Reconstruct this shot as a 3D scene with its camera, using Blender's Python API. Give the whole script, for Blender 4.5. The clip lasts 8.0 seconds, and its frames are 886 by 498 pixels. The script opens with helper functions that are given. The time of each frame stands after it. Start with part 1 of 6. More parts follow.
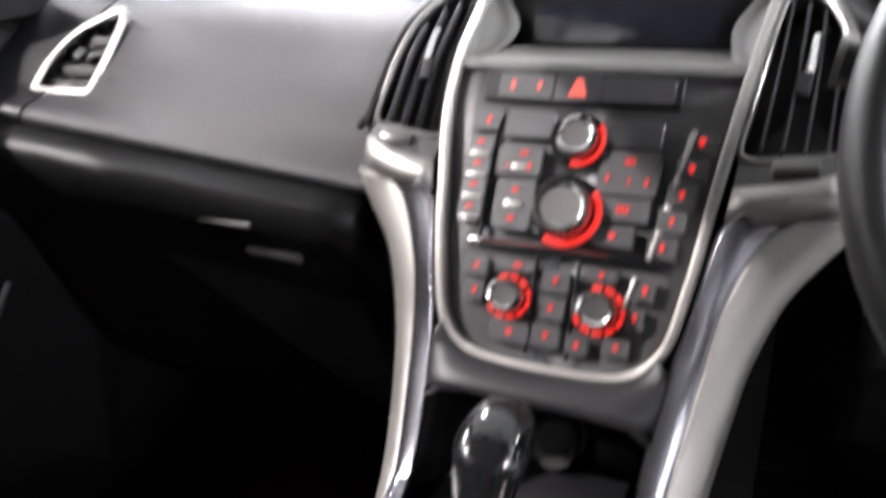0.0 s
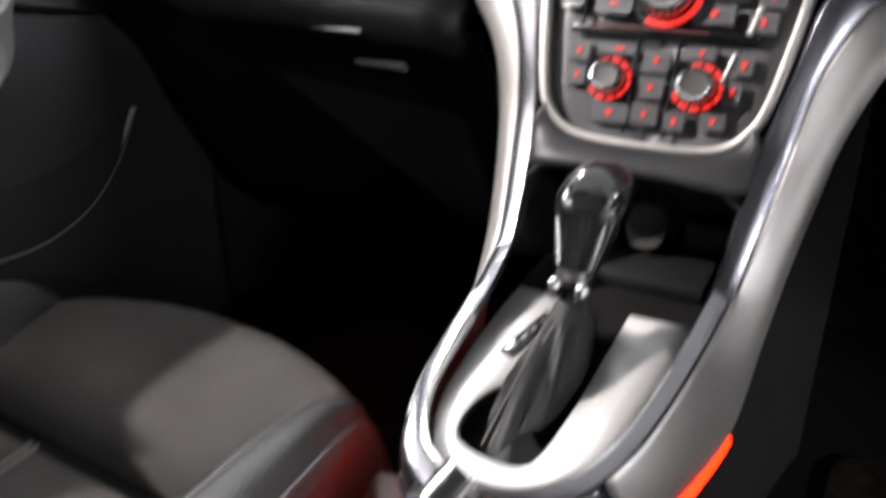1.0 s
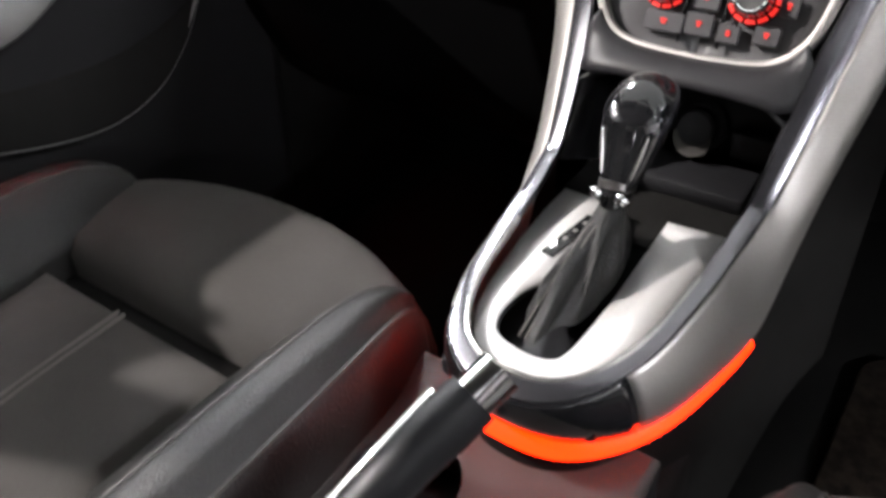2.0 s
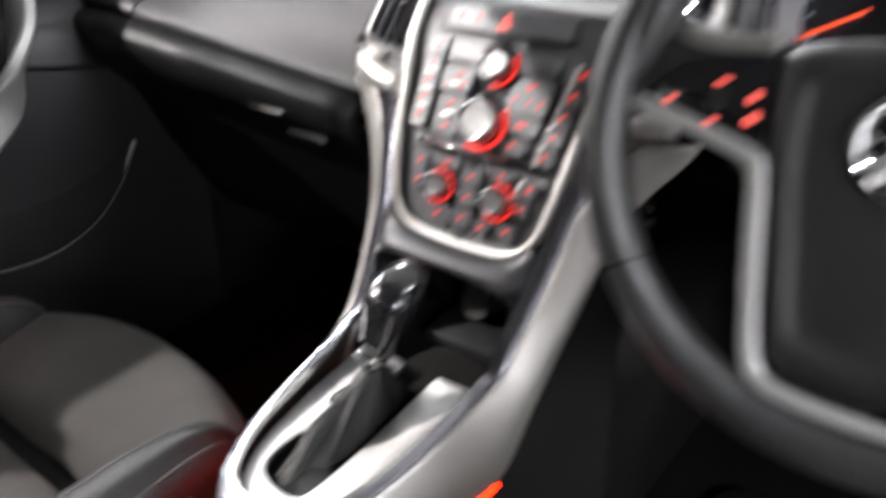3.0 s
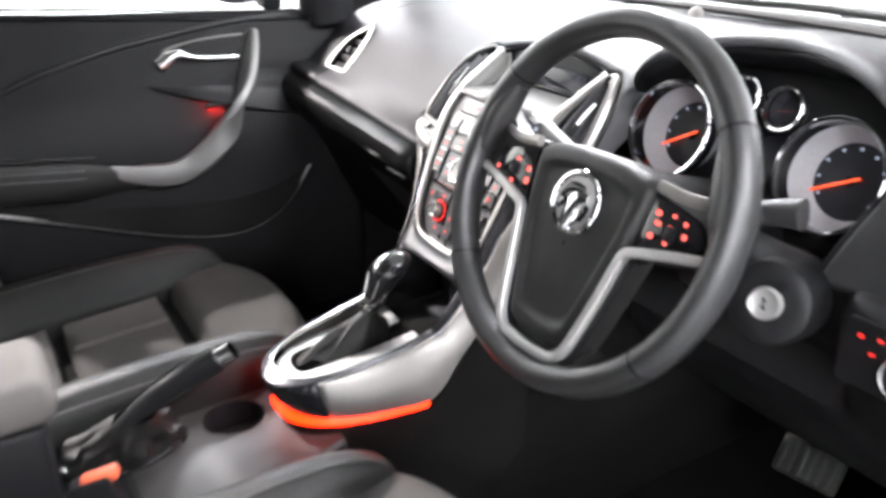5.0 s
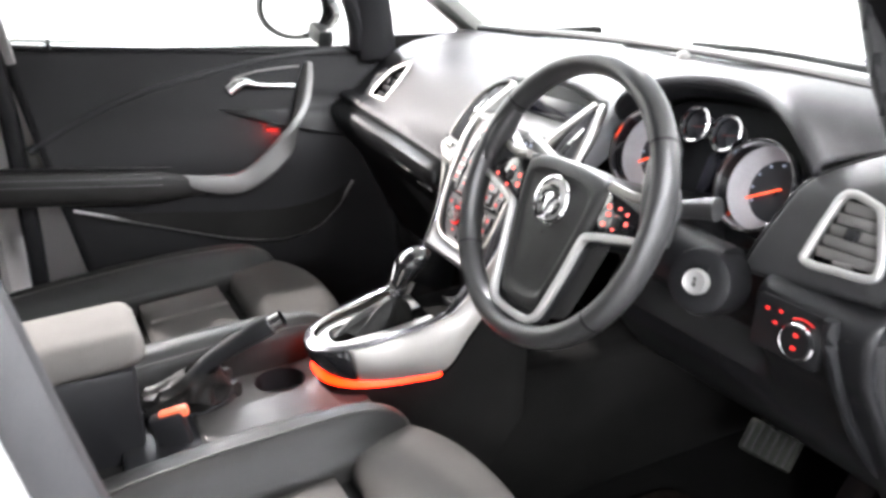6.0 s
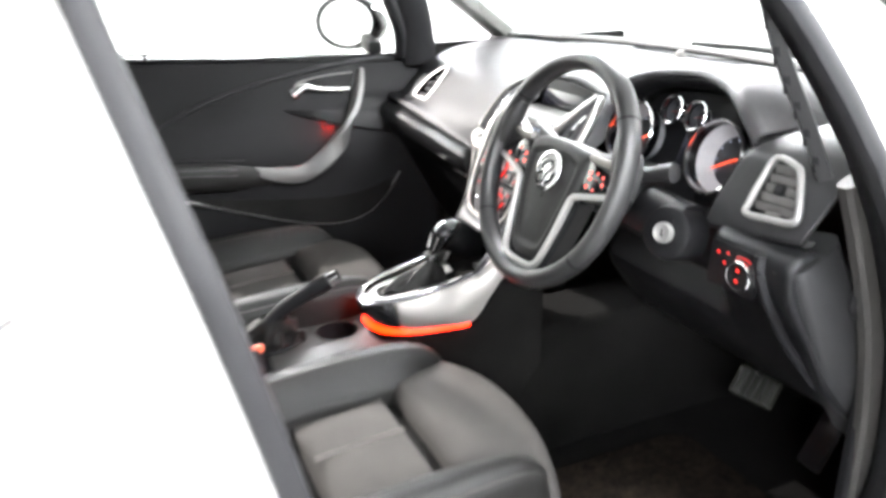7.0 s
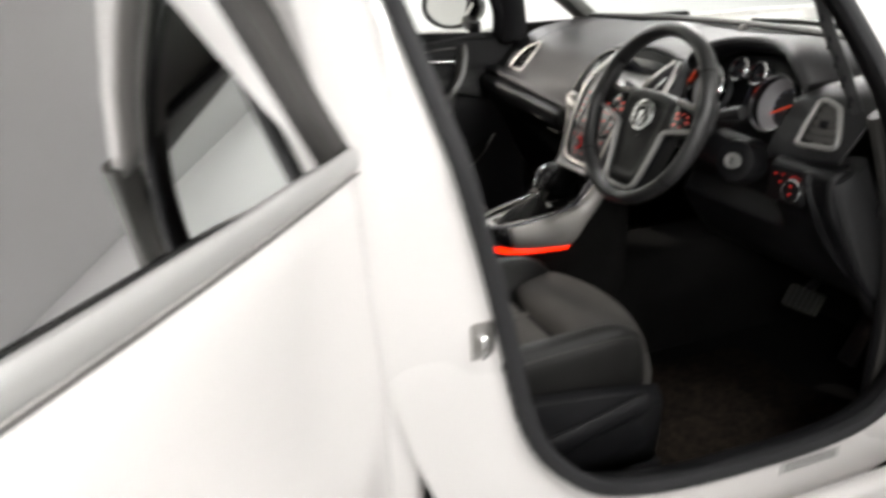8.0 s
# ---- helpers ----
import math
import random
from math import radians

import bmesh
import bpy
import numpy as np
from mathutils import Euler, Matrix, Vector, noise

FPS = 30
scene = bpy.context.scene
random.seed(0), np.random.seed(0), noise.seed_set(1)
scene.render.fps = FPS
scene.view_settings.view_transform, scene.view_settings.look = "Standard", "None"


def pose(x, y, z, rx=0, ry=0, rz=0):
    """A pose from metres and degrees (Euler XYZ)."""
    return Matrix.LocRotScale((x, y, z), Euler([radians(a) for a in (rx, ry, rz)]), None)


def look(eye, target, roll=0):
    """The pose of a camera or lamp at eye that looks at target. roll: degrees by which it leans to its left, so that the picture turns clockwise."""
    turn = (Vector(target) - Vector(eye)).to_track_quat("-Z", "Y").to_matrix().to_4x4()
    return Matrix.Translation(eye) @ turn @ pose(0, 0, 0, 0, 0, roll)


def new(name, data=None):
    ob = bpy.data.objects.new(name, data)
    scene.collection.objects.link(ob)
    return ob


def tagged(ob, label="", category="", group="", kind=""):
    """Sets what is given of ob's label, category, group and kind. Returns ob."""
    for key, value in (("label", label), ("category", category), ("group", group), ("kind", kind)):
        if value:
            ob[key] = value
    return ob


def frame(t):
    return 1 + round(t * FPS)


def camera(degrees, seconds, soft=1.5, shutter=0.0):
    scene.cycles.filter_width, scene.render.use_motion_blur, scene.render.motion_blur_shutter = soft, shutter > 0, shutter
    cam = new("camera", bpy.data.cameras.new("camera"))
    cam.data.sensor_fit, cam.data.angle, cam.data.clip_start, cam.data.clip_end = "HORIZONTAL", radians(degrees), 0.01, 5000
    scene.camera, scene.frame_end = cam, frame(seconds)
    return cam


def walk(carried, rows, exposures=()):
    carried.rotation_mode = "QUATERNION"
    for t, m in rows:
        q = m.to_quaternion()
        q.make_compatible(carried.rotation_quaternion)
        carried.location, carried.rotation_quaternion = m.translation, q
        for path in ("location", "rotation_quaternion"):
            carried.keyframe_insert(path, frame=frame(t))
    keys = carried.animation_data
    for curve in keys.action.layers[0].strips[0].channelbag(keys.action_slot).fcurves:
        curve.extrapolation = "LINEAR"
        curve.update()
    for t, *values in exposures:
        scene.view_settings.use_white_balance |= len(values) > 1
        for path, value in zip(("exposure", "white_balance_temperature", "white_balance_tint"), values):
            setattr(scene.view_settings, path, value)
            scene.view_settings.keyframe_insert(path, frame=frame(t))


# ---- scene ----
cam = camera(59.0, 8.0, soft=3.2, shutter=0.9)
PATH = [
    (0, (0.139, -0.382, 1.007), (-0.676, 1.325, 0.359), -0.7),
    (0.5, (0.148, -0.419, 0.97), (-0.738, 1.205, 0.211), -1.4),
    (1, (0.153, -0.456, 0.943), (-0.79, 1.078, 0.073), -1.8),
    (1.2, (0.152, -0.471, 0.932), (-0.802, 1.04, 0.034), -1.4),
    (2.3, (0.195, -0.47, 0.986), (-0.792, 0.806, -0.196), -1.9),
    (2.5, (0.227, -0.457, 0.99), (-0.799, 0.86, -0.111), -1.1),
    (3, (0.364, -0.412, 1.083), (-0.743, 0.955, 0.131), -1.4),
    (3.5, (0.463, -0.394, 1.128), (-0.664, 1.014, 0.264), 0.2),
    (4, (0.559, -0.403, 1.158), (-0.68, 0.932, 0.333), 1.2),
    (4.5, (0.669, -0.42, 1.169), (-0.748, 0.737, 0.361), 1.1),
    (5, (0.812, -0.447, 1.184), (-0.743, 0.523, 0.382), 0.2),
    (5.2, (0.863, -0.478, 1.192), (-0.707, 0.477, 0.402), 1.0),
    (6.3, (1.066, -0.525, 1.218), (-0.597, 0.337, 0.517), 0.3),
    (6.5, (1.108, -0.536, 1.221), (-0.568, 0.308, 0.53), 0.1),
    (7, (1.252, -0.586, 1.238), (-0.457, 0.176, 0.532), -1.2),
    (7.5, (1.416, -0.681, 1.252), (-0.323, -0.003, 0.534), -2.3),
    (7.8, (1.493, -0.792, 1.257), (-0.245, -0.124, 0.527), -2.2),
    (8, (1.538, -0.87, 1.255), (-0.204, -0.211, 0.527), -2.0),
]
EXPOSURES = [(0, 0.8, 6500, 17), (1.0, 0.85, 6500, 16), (2.5, 0.8, 6600, 15), (3.0, 0.95, 6500, 15), (4.0, 1.2, 6450, 15), (5.0, 1.3, 6450, 15), (6.5, 1.65, 6500, 14), (7.2, 1.5, 6500, 12), (7.6, 0.35, 6600, 12), (8.0, -0.45, 6900, 12)]
walk(cam, [(t, look(eye, target, roll)) for t, eye, target, roll in PATH], EXPOSURES)

# ---- light ----
world = bpy.data.worlds.new("studio_world")
scene.world = world
world.use_nodes = True
world.node_tree.nodes["Background"].inputs[0].default_value = (1.0, 0.99, 0.97, 1)
world.node_tree.nodes["Background"].inputs[1].default_value = 0.3

# ---- materials ----


def mat(name, color, rough=0.5, metal=0.0, vary=0.12, scale=40.0, bump=0.0, bump_scale=400.0, coat=0.0, fleck=None, spec=0.5):
    """A surface with slow blotches, a fine grain and wear in its gloss."""
    m = bpy.data.materials.new(name)
    m.use_nodes = True
    nt = m.node_tree
    b = nt.nodes["Principled BSDF"]
    tc = nt.nodes.new("ShaderNodeTexCoord")
    n1 = nt.nodes.new("ShaderNodeTexNoise")
    n1.inputs["Scale"].default_value, n1.inputs["Detail"].default_value = scale * 0.25, 4
    n2 = nt.nodes.new("ShaderNodeTexNoise")
    n2.inputs["Scale"].default_value, n2.inputs["Detail"].default_value = bump_scale, 2
    nt.links.new(tc.outputs["Object"], n1.inputs["Vector"])
    nt.links.new(tc.outputs["Object"], n2.inputs["Vector"])
    add = nt.nodes.new("ShaderNodeMath")
    add.operation = "ADD"
    nt.links.new(n1.outputs["Fac"], add.inputs[0])
    nt.links.new(n2.outputs["Fac"], add.inputs[1])
    ramp = nt.nodes.new("ShaderNodeMapRange")
    ramp.inputs["From Min"].default_value, ramp.inputs["From Max"].default_value = 0.6, 1.4
    nt.links.new(add.outputs[0], ramp.inputs["Value"])
    mix = nt.nodes.new("ShaderNodeMix")
    mix.data_type = "RGBA"
    lo = [c * (1 - vary) for c in color]
    hi = [min(1, c * (1 + vary)) for c in color] if fleck is None else fleck
    mix.inputs["A"].default_value, mix.inputs["B"].default_value = (*lo, 1), (*hi, 1)
    nt.links.new(ramp.outputs["Result"], mix.inputs["Factor"])
    nt.links.new(mix.outputs["Result"], b.inputs["Base Color"])
    rr = nt.nodes.new("ShaderNodeMapRange")
    rr.inputs["To Min"].default_value, rr.inputs["To Max"].default_value = max(0.02, rough * 0.85), min(1, rough * 1.15)
    nt.links.new(n1.outputs["Fac"], rr.inputs["Value"])
    nt.links.new(rr.outputs["Result"], b.inputs["Roughness"])
    b.inputs["Metallic"].default_value = metal
    b.inputs["Specular IOR Level"].default_value = spec
    b.inputs["Coat Weight"].default_value = coat
    b.inputs["Coat Roughness"].default_value = 0.05
    if bump:
        bp = nt.nodes.new("ShaderNodeBump")
        bp.inputs["Strength"].default_value, bp.inputs["Distance"].default_value = bump, 0.001
        nt.links.new(n2.outputs["Fac"], bp.inputs["Height"])
        nt.links.new(bp.outputs["Normal"], b.inputs["Normal"])
    return m


def glow(name, color, strength):
    m = bpy.data.materials.new(name)
    m.use_nodes = True
    b = m.node_tree.nodes["Principled BSDF"]
    b.inputs["Base Color"].default_value = (*[c * 0.15 for c in color], 1)
    b.inputs["Emission Color"].default_value = (*color, 1)
    b.inputs["Emission Strength"].default_value = strength
    return m


def pane_mat(name, tint, gloss):
    m = bpy.data.materials.new(name)
    m.use_nodes = True
    nt = m.node_tree
    nt.nodes.remove(nt.nodes["Principled BSDF"])
    tr, gl, mx = (nt.nodes.new("ShaderNodeBsdf" + k) for k in ("Transparent", "Glossy", "Diffuse"))
    nt.nodes.remove(mx)
    mx = nt.nodes.new("ShaderNodeMixShader")
    tr.inputs["Color"].default_value = (*tint, 1)
    gl.inputs["Roughness"].default_value = 0.0
    mx.inputs[0].default_value = gloss
    nt.links.new(tr.outputs[0], mx.inputs[1])
    nt.links.new(gl.outputs[0], mx.inputs[2])
    nt.links.new(mx.outputs[0], nt.nodes["Material Output"].inputs[0])
    return m


PAINT = mat("white_paint", (0.76, 0.735, 0.72), 0.28, vary=0.03, scale=6, coat=0.6)
RUBBER = mat("black_rubber", (0.022, 0.022, 0.0235), 0.55, bump=0.2, spec=0.25)
TRIM = mat("dark_trim", (0.010, 0.010, 0.0112), 0.46, bump=0.5, bump_scale=900, spec=0.25)
SOFT = mat("dash_softtouch", (0.026, 0.0255, 0.0275), 0.46, vary=0.2, scale=25, bump=0.5, bump_scale=1200, spec=0.28)
KEY = mat("key_black", (0.050, 0.049, 0.052), 0.42, bump=0.15, bump_scale=1200, coat=0.2, spec=0.5)
BLACK = mat("black_plastic", (0.009, 0.009, 0.010), 0.4, bump=0.25, bump_scale=900, spec=0.25)
GLOSS = mat("piano_black", (0.008, 0.008, 0.009), 0.08, coat=0.5)
SILVER = mat("satin_silver", (0.36, 0.348, 0.33), 0.46, metal=0.9, vary=0.06)
GUNMETAL = mat("gunmetal_lacquer", (0.18, 0.177, 0.195), 0.22, metal=0.95, vary=0.05, coat=0.5)
LACQUER = mat("dark_lacquer", (0.016, 0.0155, 0.017), 0.45, metal=0.0, vary=0.05, spec=0.3)
LIP = mat("bright_lip", (0.62, 0.61, 0.59), 0.25, metal=0.95, vary=0.05)
KNOBFACE = mat("brushed_knob_face", (0.11, 0.109, 0.107), 0.40, metal=0.8, vary=0.08)
SHELF = mat("shelf_skin", (0.085, 0.083, 0.078), 0.5, bump=0.4, bump_scale=1000, spec=0.4)
# darker copy of BLACK; in recesses it carries their shade in the colour
DEEP = mat("darkened_black_plastic", (0.004, 0.004, 0.0045), 0.45, bump=0.2, bump_scale=900, spec=0.25)
CHROME = mat("chrome", (0.85, 0.85, 0.86), 0.07, metal=1.0, vary=0.03)
PLATE = mat("pale_silver_plate", (0.52, 0.515, 0.505), 0.40, metal=0.3, vary=0.05)
LEATHER = mat("black_leather", (0.0095, 0.0092, 0.0088), 0.44, vary=0.3, scale=60, bump=0.9, bump_scale=600, spec=0.27)
PADHIDE = mat("airbag_plastic", (0.014, 0.0138, 0.0135), 0.42, bump=0.4, bump_scale=1100, spec=0.3)
FRAME = mat("vent_frame_silver", (0.46, 0.455, 0.445), 0.42, metal=0.65, vary=0.05)
SMOKE = mat("dark_chrome", (0.16, 0.155, 0.15), 0.3, metal=0.9, vary=0.05)
HANDLE = mat("satin_handle", (0.15, 0.149, 0.145), 0.45, metal=0.6, vary=0.06)
WHEELHIDE = mat("wheel_leather", (0.020, 0.020, 0.0205), 0.34, bump=0.25, bump_scale=1400, spec=0.65)
FABRIC = mat("charcoal_cloth", (0.052, 0.049, 0.046), 0.85, vary=0.35, bump=0.9, bump_scale=1500, spec=0.12)
CLOTH = mat("grey_cloth", (0.105, 0.098, 0.092), 0.85, vary=0.2, bump=0.9, bump_scale=1500, spec=0.15)
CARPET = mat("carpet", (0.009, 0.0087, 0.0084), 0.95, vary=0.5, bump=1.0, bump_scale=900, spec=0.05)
GREY = mat("grey_plastic", (0.14, 0.136, 0.13), 0.5, bump=0.4, bump_scale=900, spec=0.35)
DIALSIDE = mat("dial_silver", (0.40, 0.405, 0.42), 0.5, metal=0.1)
ENDSKIN = mat("end_panel_skin", (0.020, 0.020, 0.0212), 0.45, bump=0.5, bump_scale=1000, spec=0.45)
PANEL = mat("stack_panel", (0.042, 0.041, 0.043), 0.4, bump=0.3, bump_scale=1100, spec=0.5)
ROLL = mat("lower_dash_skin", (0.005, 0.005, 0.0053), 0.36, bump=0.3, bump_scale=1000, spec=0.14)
TUNNEL = mat("tunnel_plastic", (0.038, 0.036, 0.034), 0.5, bump=0.4, bump_scale=900, spec=0.3)
DIAL = mat("dial_face", (0.02, 0.021, 0.025), 0.35)
SCREEN = mat("screen_glass", (0.02, 0.02, 0.03), 0.12, coat=0.4)
DIMRED = glow("dim_red_backlight", (1.0, 0.03, 0.02), 0.006)
DOORCARD = mat("door_card_skin", (0.0125, 0.0124, 0.0131), 0.54, bump=0.6, bump_scale=900, spec=0.12)
RED = glow("red_backlight", (1.0, 0.035, 0.025), 0.6)
PINK = glow("red_icon_pale", (1.0, 0.13, 0.10), 0.8)
STRIP = glow("red_ambient", (1.0, 0.018, 0.0), 4.2)
NEEDLE = glow("needle_orange", (1.0, 0.10, 0.03), 0.8)
TICK = glow("dial_marks", (0.7, 0.8, 1.0), 0.22)
LAMPRED = glow("red_door_lamp", (1.0, 0.008, 0.001), 700.0)
LAMP = glow("lamp_diffuser", (0.94, 0.98, 1.0), 210.0)
LAMP_NEW = glow("new_lamp_diffuser", (0.97, 0.98, 1.0), 230.0)
LAMP_STRONG = glow("strong_lamp_diffuser", (1.0, 0.97, 0.93), 23000.0)
LAMP_DIM = glow("aged_lamp_diffuser", (0.97, 0.98, 1.0), 150.0)
BUCKLE = mat("orange_buckle", (0.75, 0.13, 0.06), 0.4)
PANE = pane_mat("clear_pane", (0.93, 0.97, 0.94), 0.05)
PRIVACY = pane_mat("tinted_pane", (0.03, 0.035, 0.03), 0.82)
WALL = mat("white_wall", (0.62, 0.622, 0.625), 0.8, vary=0.03, scale=4)
FLOOR = mat("grey_floor", (0.16, 0.16, 0.157), 0.4, vary=0.1, scale=5)
MIRROR = mat("mirror_glass", (0.9, 0.9, 0.9), 0.01, metal=1.0, vary=0.0)

# ---- mesh helpers ----
ORIGIN = {}


def thing(name, at, label, category, group="", kind=""):
    ob = new(name)
    ob.location = at
    ORIGIN[ob.name] = Vector(at)
    return tagged(ob, label, category, group, kind)


def part(name, bm, material, parent, label="", angle=35):
    base = ORIGIN[parent.name] if parent else Vector((0, 0, 0))
    bmesh.ops.translate(bm, verts=bm.verts, vec=-base)
    bmesh.ops.recalc_face_normals(bm, faces=bm.faces)
    me = bpy.data.meshes.new(name)
    bm.to_mesh(me)
    bm.free()
    me.materials.append(material)
    me.shade_smooth()
    me.set_sharp_from_angle(angle=radians(angle))
    ob = new(name, me)
    ob.parent = parent
    ORIGIN[ob.name] = base
    return tagged(ob, label)


def structure(name, bm, material, label, category):
    return tagged(part(name, bm, material, None), label, category, "", "structure")


def skin(rows, wrap_u=False, wrap_v=False, cap=False):
    """A sheet through rows of points; wrap_u closes each row, wrap_v joins the last row to the first."""
    bm = bmesh.new()
    vs = [[bm.verts.new(p) for p in row] for row in rows]
    n, k = len(vs), len(vs[0])
    for i in range(n if wrap_v else n - 1):
        for j in range(k if wrap_u else k - 1):
            a, b = vs[i], vs[(i + 1) % n]
            try:
                bm.faces.new((a[j], a[(j + 1) % k], b[(j + 1) % k], b[j]))
            except ValueError:
                pass
    if cap:
        bm.faces.new(vs[0])
        bm.faces.new(vs[-1][::-1])
    return bm


def solid(ob, thick, offset=-1.0):
    m = ob.modifiers.new("thickness", "SOLIDIFY")
    m.thickness, m.offset = thick, offset
    return ob


def spline(points, n, closed=False):
    """n points along a smooth line through the given ones."""
    p = [Vector(q) for q in points]
    k = len(p)
    out = []
    spans = k if closed else k - 1
    for i in range(n):
        u = i * spans / (n if closed else n - 1)
        s = min(int(u), spans - 1)
        f = u - s
        if closed:
            a, b, c, d = p[(s - 1) % k], p[s % k], p[(s + 1) % k], p[(s + 2) % k]
        else:
            b, c = p[s], p[s + 1]
            a = p[s - 1] if s else b * 2 - c
            d = p[s + 2] if s + 2 < k else c * 2 - b
        out.append(0.5 * ((2 * b) + (c - a) * f + (2 * a - 5 * b + 4 * c - d) * f * f + (3 * b - 3 * c + d - a) * f ** 3))
    return out


def sweep(path, width, height, up=(0, 0, 1), closed=False, seg=10, power=2.4, taper=None):
    """A rounded bar along a path: width across, height along up; taper scales it along the way."""
    rows = []
    n = len(path)
    for i, p in enumerate(path):
        a = path[(i - 1) % n] if (closed or i) else path[i]
        b = path[(i + 1) % n] if (closed or i < n - 1) else path[i]
        t = (Vector(b) - Vector(a)).normalized()
        side = t.cross(Vector(up)).normalized()
        top = side.cross(t).normalized()
        s = taper(i / (n - 1)) if taper else 1.0
        row = []
        for j in range(seg):
            ang = 2 * math.pi * j / seg
            c, d = math.cos(ang), math.sin(ang)
            row.append(Vector(p) + side * (width * 0.5 * s * math.copysign(abs(c) ** (2 / power), c)) + top * (height * 0.5 * s * math.copysign(abs(d) ** (2 / power), d)))
        rows.append(row)
    return skin(rows, wrap_u=True, wrap_v=closed, cap=not closed)


def box(m, sx, sy, sz, bevel=0.002, seg=2):
    """A bevelled box whose middle lies at the pose m."""
    bm = bmesh.new()
    bmesh.ops.create_cube(bm, size=1)
    bmesh.ops.scale(bm, verts=bm.verts, vec=(sx, sy, sz))
    if bevel:
        bmesh.ops.bevel(bm, geom=list(bm.edges), offset=min(bevel, 0.49 * min(sx, sy, sz)), segments=seg, affect="EDGES", profile=0.5)
    bm.transform(m)
    return bm


def prism(m, outline, depth, bevel=0.002, seg=2):
    """A flat outline in the pose's XY plane, raised by depth along its Z, with a rounded upper rim."""
    bm = bmesh.new()
    f = bm.faces.new([bm.verts.new((*p, 0)) for p in outline])
    if f.normal.z < 0:
        f.normal_flip()
    r = bmesh.ops.extrude_face_region(bm, geom=[f])
    top = [v for v in r["geom"] if isinstance(v, bmesh.types.BMVert)]
    bmesh.ops.translate(bm, verts=top, vec=(0, 0, depth))
    if bevel:
        tops = set(top)
        es = [e for e in bm.edges if e.verts[0] in tops and e.verts[1] in tops]
        bmesh.ops.bevel(bm, geom=es, offset=bevel, segments=seg, affect="EDGES", profile=0.5)
    bm.transform(m)
    return bm


def rounded(w, h, r, n=4):
    """Outline of a rectangle with round corners."""
    out = []
    for cx, cy, a0 in ((w / 2 - r, h / 2 - r, 0), (-w / 2 + r, h / 2 - r, 90), (-w / 2 + r, -h / 2 + r, 180), (w / 2 - r, -h / 2 + r, 270)):
        for i in range(n + 1):
            a = radians(a0 + 90 * i / n)
            out.append((cx + r * math.cos(a), cy + r * math.sin(a)))
    return out


def lathe(m, profile, n=32, cap=True):
    """A turned body: profile of (radius, height) round the pose's Z."""
    rows = [[m @ Vector((r * math.cos(2 * math.pi * j / n), r * math.sin(2 * math.pi * j / n), h)) for j in range(n)] for r, h in profile]
    return skin(rows, wrap_u=True, cap=cap)


def join(a, b):
    """Adds the faces of bm b to bm a."""
    vs = {v: a.verts.new(v.co) for v in b.verts}
    for f in b.faces:
        a.faces.new([vs[v] for v in f.verts])
    b.free()
    return a


def ring_between(inner, outer, steps, bulge):
    """A frame sheet from a closed inner line to an outer one of as many points, moved by bulge(point)."""
    rows = []
    for s in range(steps + 1):
        f = s / steps
        rows.append([bulge(Vector(a).lerp(Vector(b), f)) for a, b in zip(inner, outer)])
    return skin(rows, wrap_u=True)


# ---- room ----
RX0, RX1, RY0, RY1, RZ = -4.0, 4.2, -5.0, 5.5, 2.8
structure("floor", box(pose((RX0 + RX1) / 2, (RY0 + RY1) / 2, -0.05), RX1 - RX0 + 0.4, RY1 - RY0 + 0.4, 0.1, 0), FLOOR, "pale grey painted workshop floor", "floor")
structure("ceiling", box(pose((RX0 + RX1) / 2, (RY0 + RY1) / 2, RZ + 0.05), RX1 - RX0 + 0.4, RY1 - RY0 + 0.4, 0.1, 0), WALL, "plain white ceiling of the photo bay", "ceiling")
structure("wall_west", box(pose(RX0 - 0.1, 0.25, RZ / 2), 0.2, RY1 - RY0 + 0.4, RZ - 0.004, 0), WALL, "plain white wall of the photo bay", "wall")
structure("wall_east", box(pose(RX1 + 0.1, 0.25, RZ / 2), 0.2, RY1 - RY0 + 0.4, RZ - 0.004, 0), WALL, "plain white wall of the photo bay", "wall")
structure("wall_north", box(pose(0.1, RY1 + 0.1, RZ / 2), RX1 - RX0 - 0.01, 0.2, RZ - 0.004, 0), WALL, "plain white wall ahead of the car", "wall")
structure("wall_south", box(pose(0.1, RY0 - 0.1, RZ / 2), RX1 - RX0 - 0.01, 0.2, RZ - 0.004, 0), WALL, "plain white wall behind the car", "wall")


def ceiling_light(x, y, material, turn=0.0, long=1.5, wide=0.12):
    t = thing("ceiling_light", (x, y, RZ), "slim white ceiling batten light" if long > 1 else "small square white ceiling spotlight", "ceiling light", "ceiling lights of the photo bay")
    m = pose(x, y, RZ, 0, 0, turn)
    part("frame", box(m @ pose(0, 0, -0.02), wide + 0.08, long + 0.06, 0.04, 0.005), WALL, t)
    part("diffuser", box(m @ pose(0, 0, -0.05), wide, long, 0.02, 0.005), material, t, "glowing white diffuser")


for lx, ly in ((3.85, -2.7), (2.45, 0.6), (-3.2, 0.4)):
    ceiling_light(lx, ly, LAMP)
for lx, ly in ((2.45, 2.7), (1.3, 4.3), (-3.4, 3.9)):
    ceiling_light(lx, ly, LAMP_DIM)
ceiling_light(-1.89, 2.0, LAMP_NEW, 22)
ceiling_light(-2.4, -1.45, LAMP_STRONG, 0, 0.05, 0.05)

# ---- car shell ----
YF, YR = 0.78, -2.1


